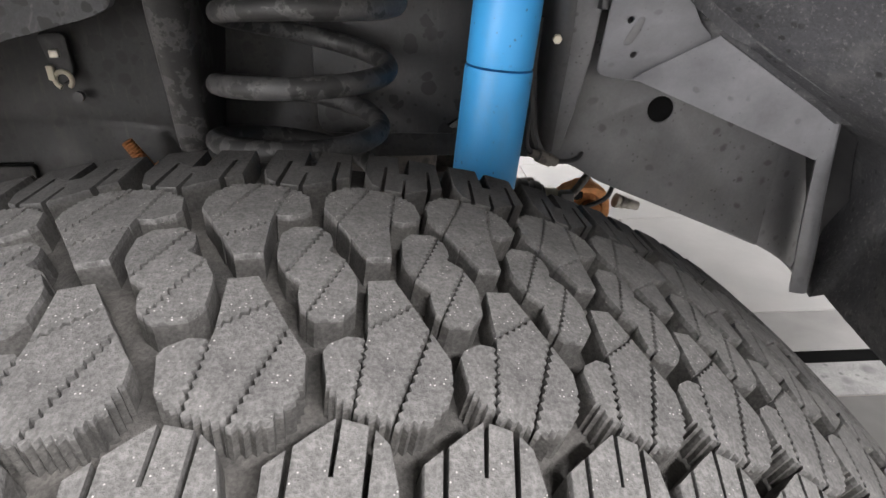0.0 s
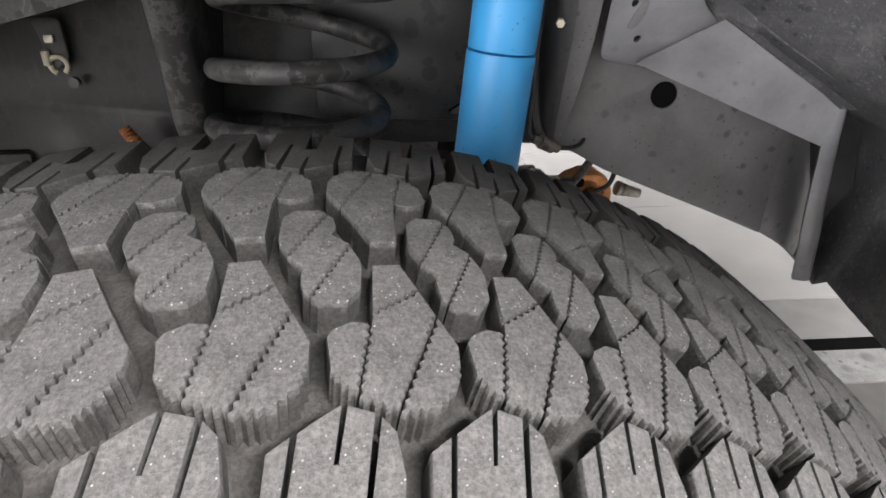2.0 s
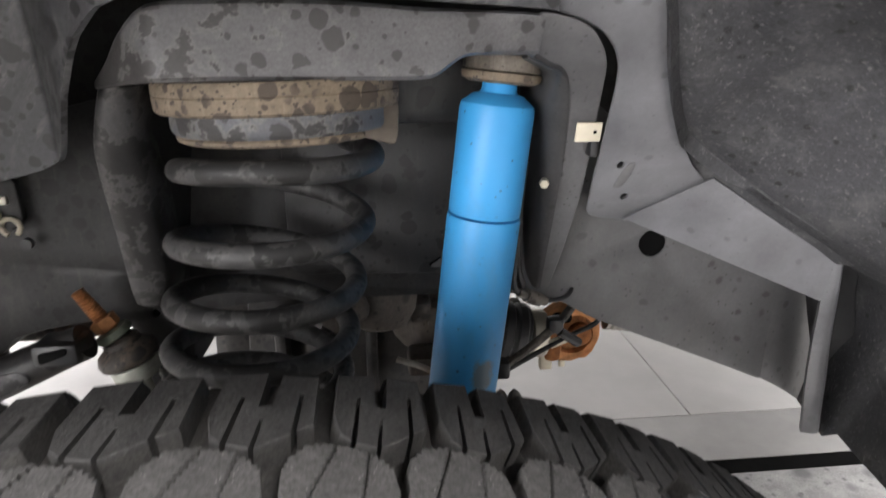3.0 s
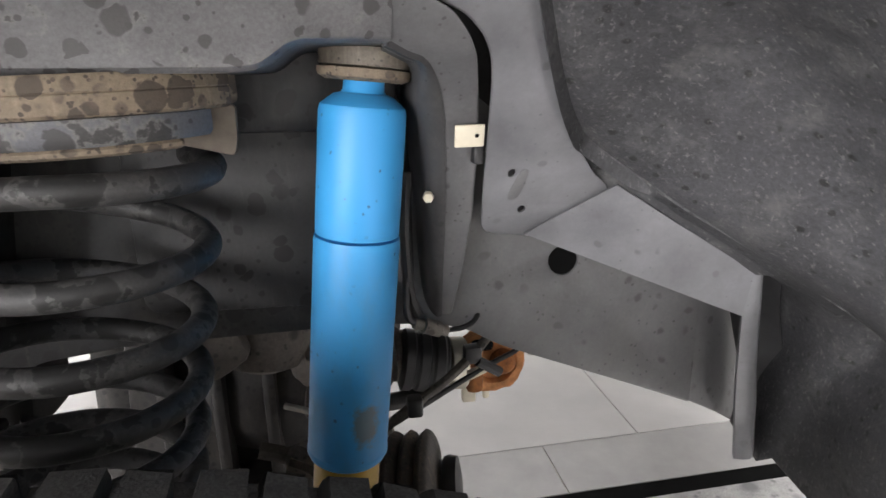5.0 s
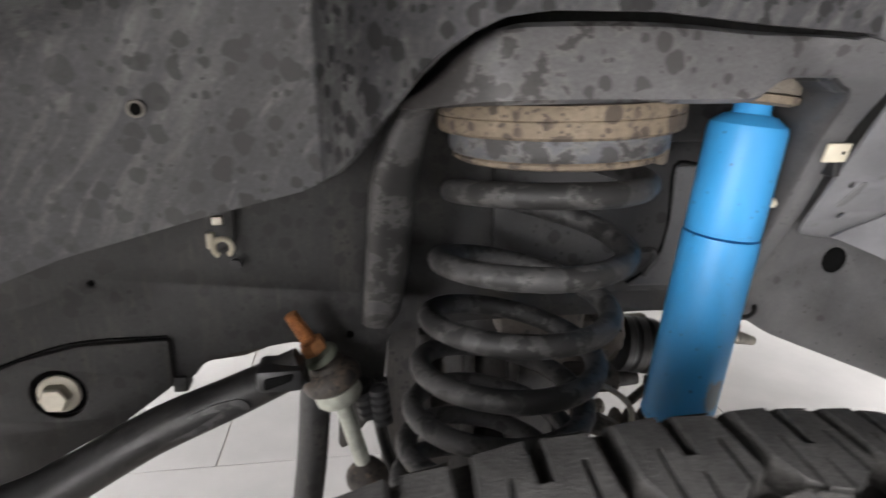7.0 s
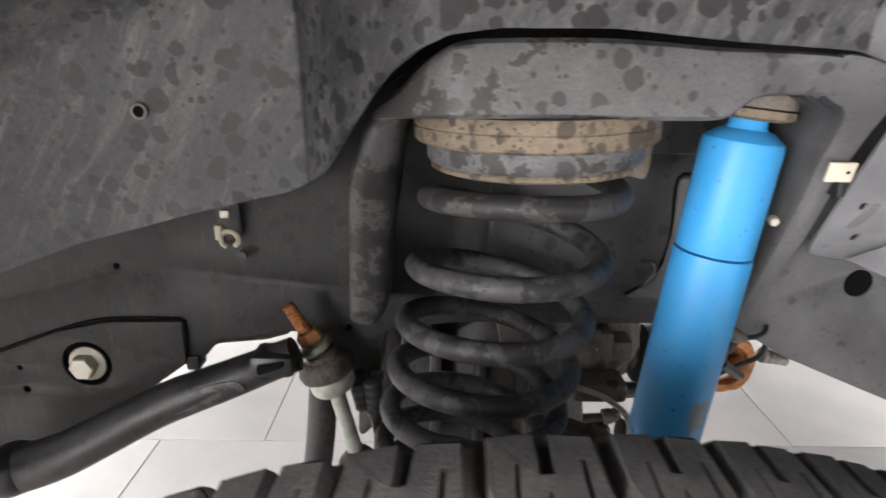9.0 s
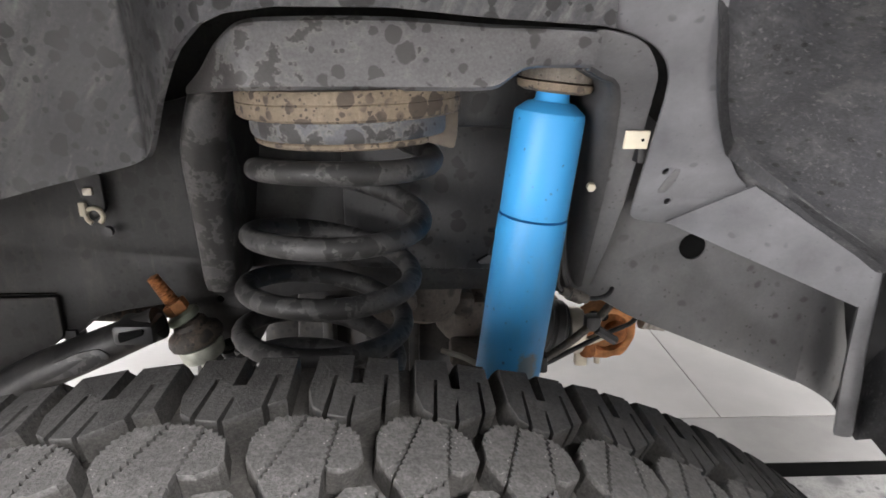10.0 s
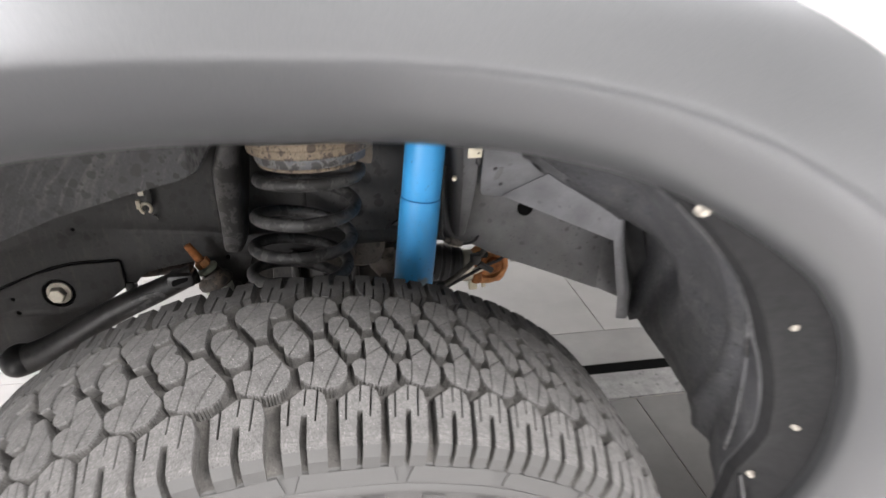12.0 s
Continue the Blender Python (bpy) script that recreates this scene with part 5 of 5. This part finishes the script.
    un = thing("pipe_union", "dull brake pipe union below the frame column", "pipe fitting")
    part("body", tube([(0.168, 0.262, 0.652), (0.174, 0.264, 0.649), (0.1745, 0.264, 0.649), (0.186, 0.268, 0.643), (0.187, 0.268, 0.643), (0.191, 0.27, 0.641)], [0.0035, 0.0035, 0.0055, 0.0055, 0.004, 0.004], 12), M_NECK, un)
    part("pipe", tube(smooth_line([(0.165, 0.258, 0.70), (0.163, 0.258, 0.675), (0.164, 0.26, 0.658), (0.170, 0.263, 0.651)]), 0.0025, 8), M_BLACK, un)
    part("hose", tube(smooth_line([(0.190, 0.269, 0.6415), (0.205, 0.275, 0.640), (0.216, 0.285, 0.642), (0.226, 0.31, 0.648)]), 0.002, 8), M_BLACK, un)
    return br


# ---------------------------------------------------------------- wheel
TYRE_R, CROWN = 0.3594, 2.07
# where each tread pitch begins round the crown, in millimetres of arc
KNOWN = [-300, -262, -224, -180, -144, -105, -63, -18.6, 22.4, 58.3, 91.6, 124.7, 156, 189, 224, 262, 300, 336]


def crown(s):
    return TYRE_R - (CROWN if s < 0 else 0.9) * s * s


def tread_point(a, s, h):
    """a: angle round the axle; s: across; h: height over the crown."""
    r = crown(s) + h
    return Vector((r * math.sin(a), s, r * math.cos(a)))


def fold(points, amp, inset):
    """The points of one edge as a fine zigzag, a little inside the edge."""
    (u0, s0), (u1, s1) = points
    d = Vector((u1 - u0, s1 - s0))
    n = Vector((d.y, -d.x)).normalized()
    count = 2 * max(1, round(d.length / 0.0026)) + 1
    out = []
    for i in range(1, count):
        w = (amp if i % 2 else -amp) + inset
        p = Vector((u0, s0)) + d * (i / count) + n * w
        out.append((p.x, p.y))
    return out


# shapes in shares of a pitch along, and millimetres across; "z": the edge that follows is a zigzag sipe, "r": a ribbed wall
BIG = [
    [(-0.104, -8.7, ""), (0.108, -7.7, ""), (0.232, -17.0, "z"), (-0.108, -25.4, "")],
    [(-0.108, -26.2, "z"), (0.242, -17.8, ""), (0.350, -25.6, "z"), (0.040, -51.4, "r"), (-0.205, -48.6, "z"), (-0.122, -30.0, "")],
    [(0.366, -26.6, ""), (0.490, -34.8, ""), (0.488, -40.5, "r"), (0.420, -47.0, "r"), (0.290, -51.2, "r"), (0.062, -51.9, "z")],
    [(-0.136, -30.2, "z"), (-0.226, -48.0, "r"), (-0.330, -45.0, "r"), (-0.395, -41.6, ""), (-0.430, -33.6, ""), (-0.395, -31.4, ""), (-0.262, -28.9, ""), (-0.152, -29.4, "")],
]
MID = [
    [(-0.223, -5.0, ""), (-0.293, 0.9, ""), (-0.306, 4.0, ""), (-0.297, 12.5, ""), (-0.212, 16.5, ""), (-0.017, 17.2, ""), (0.034, 15.6, "z")],
    [(0.048, 14.8, ""), (0.089, 13.4, ""), (0.112, 9.5, ""), (0.111, 6.4, ""), (0.081, 4.6, ""), (0.217, 0.4, "z"),
     (-0.048, -20.4, ""), (-0.089, -19.0, ""), (-0.112, -15.1, ""), (-0.111, -12.0, ""), (-0.081, -10.2, ""), (-0.217, -6.0, "z")],
    [(0.223, -0.6, ""), (0.293, -6.5, ""), (0.306, -9.6, ""), (0.297, -18.1, ""), (0.212, -22.1, ""), (0.017, -22.8, ""), (-0.034, -21.2, "z")],
]
SHOULDER = [
    [(-0.40, -60.5, ""), (-0.27, -57.4, ""), (-0.315, -75.0, ""), (-0.275, -75.0, ""), (-0.225, -56.6, ""), (-0.11, -53.8, ""), (0.035, -50.6, ""), (-0.005, -63.0, ""), (0.025, -63.0, ""), (0.075, -50.8, ""),
     (0.245, -52.4, ""), (0.175, -74.0, ""), (0.212, -74.0, ""), (0.29, -53.3, ""), (0.38, -56.4, ""), (0.43, -65.4, ""), (0.375, -86.5, ""), (0.02, -87.5, ""), (0.055, -69.0, ""), (-0.055, -69.0, ""), (-0.115, -86.5, ""), (-0.43, -85.0, "")],
]


def turned(shape):
    return [[(-a, -5.6 - s, f) for a, s, f in poly] for poly in shape]


def block_mesh(name, shape, pitch, depth=0.0105, top=None):
    """One tread block at the top of the tyre."""
    bm = bmesh.new()
    for poly in shape:
        pts = []
        m = len(poly)
        area = sum(poly[i][0] * poly[(i + 1) % m][1] - poly[(i + 1) % m][0] * poly[i][1] for i in range(m))
        order = poly if area > 0 else [(poly[-i][0], poly[-i][1], poly[-i - 1][2]) for i in range(m)]
        for i in range(m):
            a, s, flag = order[i]
            b, t, _ = order[(i + 1) % m]
            p, q = (a * pitch / 1000, s / 1000), (b * pitch / 1000, t / 1000)
            pts.append(p)
            if flag == "z":
                pts += fold((p, q), 0.0005, -0.0003)
            elif flag == "r":
                pts += fold((p, q), 0.0006, 0.0)
        cu = sum(p[0] for p in pts) / len(pts)
        cs = sum(p[1] for p in pts) / len(pts)
        face = [bm.verts.new(tread_point(u / TYRE_R, s, 0)) for u, s in pts]
        edge = [bm.verts.new(tread_point((cu + (u - cu) * 1.014) / TYRE_R, cs + (s - cs) * 1.014, -0.0005)) for u, s in pts]
        rim = [bm.verts.new(tread_point((cu + (u - cu) * 1.026) / TYRE_R, cs + (s - cs) * 1.026, -0.0019)) for u, s in pts]
        low = [bm.verts.new(tread_point((cu + (u - cu) * 1.05) / TYRE_R, cs + (s - cs) * 1.05, -depth)) for u, s in pts]
        f = bm.faces.new(face)
        for a, b, mat in ((face, edge, 0), (edge, rim, 0), (rim, low, 1)):
            for i in range(len(pts)):
                j = (i + 1) % len(pts)
                g = bm.faces.new((a[j], a[i], b[i], b[j]))
                g.material_index = mat
        f.material_index = 0
    bmesh.ops.recalc_face_normals(bm, faces=bm.faces)
    me = bpy.data.meshes.new(name)
    bm.to_mesh(me)
    bm.free()
    me.materials.append(top or M_TREAD)
    me.materials.append(M_SIDE)
    return me


def shoulder_mesh(name, pitch, sign):
    """A shoulder block with its foot that runs down the sidewall."""
    shape = SHOULDER if sign < 0 else turned(SHOULDER)
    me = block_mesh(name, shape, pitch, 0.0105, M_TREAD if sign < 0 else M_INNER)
    bm = bmesh.new()
    bm.from_mesh(me)
    w = pitch / 1000
    for a0, a1 in ((-0.43, -0.105), (0.02, 0.385)):
        prof = [(0.0855, 0.000), (0.0905, -0.003), (0.0945, -0.010), (0.0965, -0.018), (0.0880, -0.018)]
        if sign > 0:
            prof = [(0.0815, 0.000), (0.0850, -0.005), (0.0880, -0.013), (0.0905, -0.022), (0.0820, -0.022)]
        ends = []
        for a in (a0, a1):
            ends.append([bm.verts.new(tread_point(-sign * a * w / TYRE_R, sign * s, crown(sign * prof[0][0]) - crown(sign * s) + h - 0.0004)) for s, h in prof])
        for i in range(len(prof) - 1):
            g = bm.faces.new((ends[0][i], ends[0][i + 1], ends[1][i + 1], ends[1][i]))
            g.material_index = 2 if i else 0
        for e in ends:
            g = bm.faces.new(e)
            g.material_index = 1
    bmesh.ops.recalc_face_normals(bm, faces=bm.faces)
    bm.to_mesh(me)
    bm.free()
    me.materials.append(M_WALL)
    return me


def build_wheel():
    wheel = thing("wheel", "off-road tyre with chunky dusty tread blocks", "car wheel")
    wheel.matrix_world = pose(0, 0, AXLE_Z, 8.78, 0, 3.85)
    full = 2 * math.pi * TYRE_R * 1000
    rest = full - (KNOWN[-1] - KNOWN[0])
    n = round(rest / 37)
    starts = KNOWN + [KNOWN[-1] + rest * (i + 1) / n for i in range(n - 1)]
    sizes = [b - a for a, b in zip(starts, starts[1:])] + [rest / n]
    # carcass
    prof = []
    for i in range(25):
        s = -0.088 + 0.176 * i / 24
        prof.append((s, crown(s) - 0.010))
    side = [(0.0935, 0.326), (0.0965, 0.320), (0.1000, 0.3155), (0.1005, 0.3140), (0.0995, 0.3125), (0.1020, 0.3095), (0.1025, 0.3080), (0.1015, 0.3065), (0.1070, 0.285), (0.1080, 0.265), (0.103, 0.235), (0.094, 0.212), (0.088, 0.202)]
    prof = [(-s, r) for s, r in side[::-1]] + prof + side
    bm = bmesh.new()
    steps = 220
    rings = [[bm.verts.new((r * math.sin(2 * math.pi * k / steps), s, r * math.cos(2 * math.pi * k / steps))) for k in range(steps)] for s, r in prof]
    for i, (a, b) in enumerate(zip(rings, rings[1:])):
        for k in range(steps):
            j = (k + 1) % steps
            f = bm.faces.new((a[k], b[k], b[j], a[j]))
            f.material_index = 0 if len(side) - 1 <= i < len(prof) - len(side) else 1
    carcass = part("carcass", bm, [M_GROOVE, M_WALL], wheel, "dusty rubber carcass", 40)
    # raised panels and ribs of the outer sidewall
    bars = bmesh.new()
    for k in range(46):
        a0 = 2 * math.pi * k / 46
        for s, r0, r1, da in ((-0.1025, 0.2985, 0.3055, 0.052),):
            vs = []
            for lift in (0.0, 0.0012):
                for a, r in ((a0, r0), (a0 + da, r0), (a0 + da * 0.9, r1), (a0 - da * 0.1, r1)):
                    ss = s - lift - (0.3065 - r) * 0.25
                    vs.append(bars.verts.new((r * math.sin(a), ss, r * math.cos(a))))
            for q in ((4, 5, 6, 7), (0, 1, 5, 4), (1, 2, 6, 5), (2, 3, 7, 6), (3, 0, 4, 7)):
                bars.faces.new([vs[i] for i in q])
    for k in range(28):
        a0, da = 2 * math.pi * k / 28, 0.205
        vs = []
        for lift in (0.0, 0.0016):
            for a, r in ((a0, 0.3165), (a0 + da, 0.3165), (a0 + da * 0.94, 0.3255), (a0 + da * 0.06, 0.3255)):
                vs.append(bars.verts.new((r * math.sin(a), -(0.0995 - (r - 0.3165) * 0.6) - lift, r * math.cos(a))))
        for q in ((4, 5, 6, 7), (0, 1, 5, 4), (1, 2, 6, 5), (2, 3, 7, 6), (3, 0, 4, 7)):
            bars.faces.new([vs[i] for i in q])
    tagged(part("moulded_ring", bars, M_WALL, carcass, "ring of small moulded panels", 30), kind="stuff")
    rim = bmesh.new()
    rp = [(-0.088, 0.202), (-0.092, 0.206), (-0.094, 0.200), (-0.088, 0.192), (-0.06, 0.185), (-0.02, 0.17), (0.06, 0.18), (0.088, 0.195), (0.088, 0.202)]
    rr = [[rim.verts.new((r * math.sin(2 * math.pi * k / 72), s, r * math.cos(2 * math.pi * k / 72))) for k in range(72)] for s, r in rp]
    for a, b in zip(rr, rr[1:]):
        for k in range(72):
            j = (k + 1) % 72
            rim.faces.new((a[k], b[k], b[j], a[j]))
    rim.faces.new(rr[5])
    part("rim", rim, M_RIM, wheel)
    # blocks
    rest_bm = bmesh.new()
    cache = {}
    rows = (("big", 0.0), ("turned", 0.0), ("mid", 0.515), ("outer", -0.36), ("inner", 0.36))
    for u, p in zip(starts, sizes):
        for kind, shift in rows:
            size = round(p * 2) / 2
            key = (kind, size)
            if key not in cache:
                if kind == "outer":
                    cache[key] = shoulder_mesh("tread_block", size, -1)
                elif kind == "inner":
                    cache[key] = shoulder_mesh("tread_block", size, 1)
                else:
                    cache[key] = block_mesh("tread_block", {"big": BIG, "turned": turned(BIG), "mid": MID}[kind], size)
            angle = (u + shift * p) / 1000 / TYRE_R
            turn = Matrix.Rotation(angle, 4, "Y")
            if abs((angle + math.pi) % (2 * math.pi) - math.pi) < 2.45:
                ob = new("tread_block", cache[key])
                ob.parent = wheel
                ob.matrix_basis = turn
            else:
                start = len(rest_bm.verts)
                rest_bm.from_mesh(cache[key])
                rest_bm.verts.ensure_lookup_table()
                bmesh.ops.transform(rest_bm, matrix=turn, verts=rest_bm.verts[start:])
    low = part("lower_tread", rest_bm, [M_TREAD, M_SIDE, M_WALL], wheel, "tread under the wheel", None)
    tagged(low, kind="stuff")
    return wheel


build_flare()
build_body()
build_liner_front()
build_liner_rear()
build_plate()
build_frame()
build_arm(build_arm_bracket())
build_link()
build_bracket_clip()
build_spring()
build_spring_seat()
build_shock()
build_axle()
build_brake()
build_wheel()

# ---------------------------------------------------------------- floor tiles


def build_tiles():
    pitch, joint = 0.60, 0.003
    light = box(0, pitch - joint, 0, pitch - joint, -0.012, 0.0, soft=0.001)
    me = bpy.data.meshes.new("tile")
    light.to_mesh(me)
    light.free()
    me.materials.append(M_TILE)
    dark = me.copy()
    dark.materials[0] = M_DARKTILE
    for i in range(-8, 9):
        for j in range(-8, 8):
            x = (0.535 if j % 2 else 0.17) + i * pitch
            y = 1.015 + j * pitch
            if 0.0 < y < 0.9 and x > -0.3 or -1.0 < y < 0.2:
                continue
            ob = new("tile", me)
            ob.parent, ob.location = FLOOR, (x, y, 0)
        for j in range(0, 3):
            if i >= -1 or j > 0:
                # unseen front tiles: pale right, dark left, to shape the flare's reflection
                ob = new("tile", me if j and i >= -1 else dark)
                ob.parent, ob.location = FLOOR, (0.72 + i * pitch, 0.70 - (j + 1) * pitch, 0)
    edge = box(0.1, 0.534, 0.851, 1.012, -0.012, 0.0, soft=0.001)
    box(0.537, 5, 0.851, 1.012, -0.012, 0.0, edge, soft=0.001)
    tagged(link_mesh("floor_edge", edge, M_EDGE), "grey tile strip along the groove", "floor", kind="structure")


build_tiles()
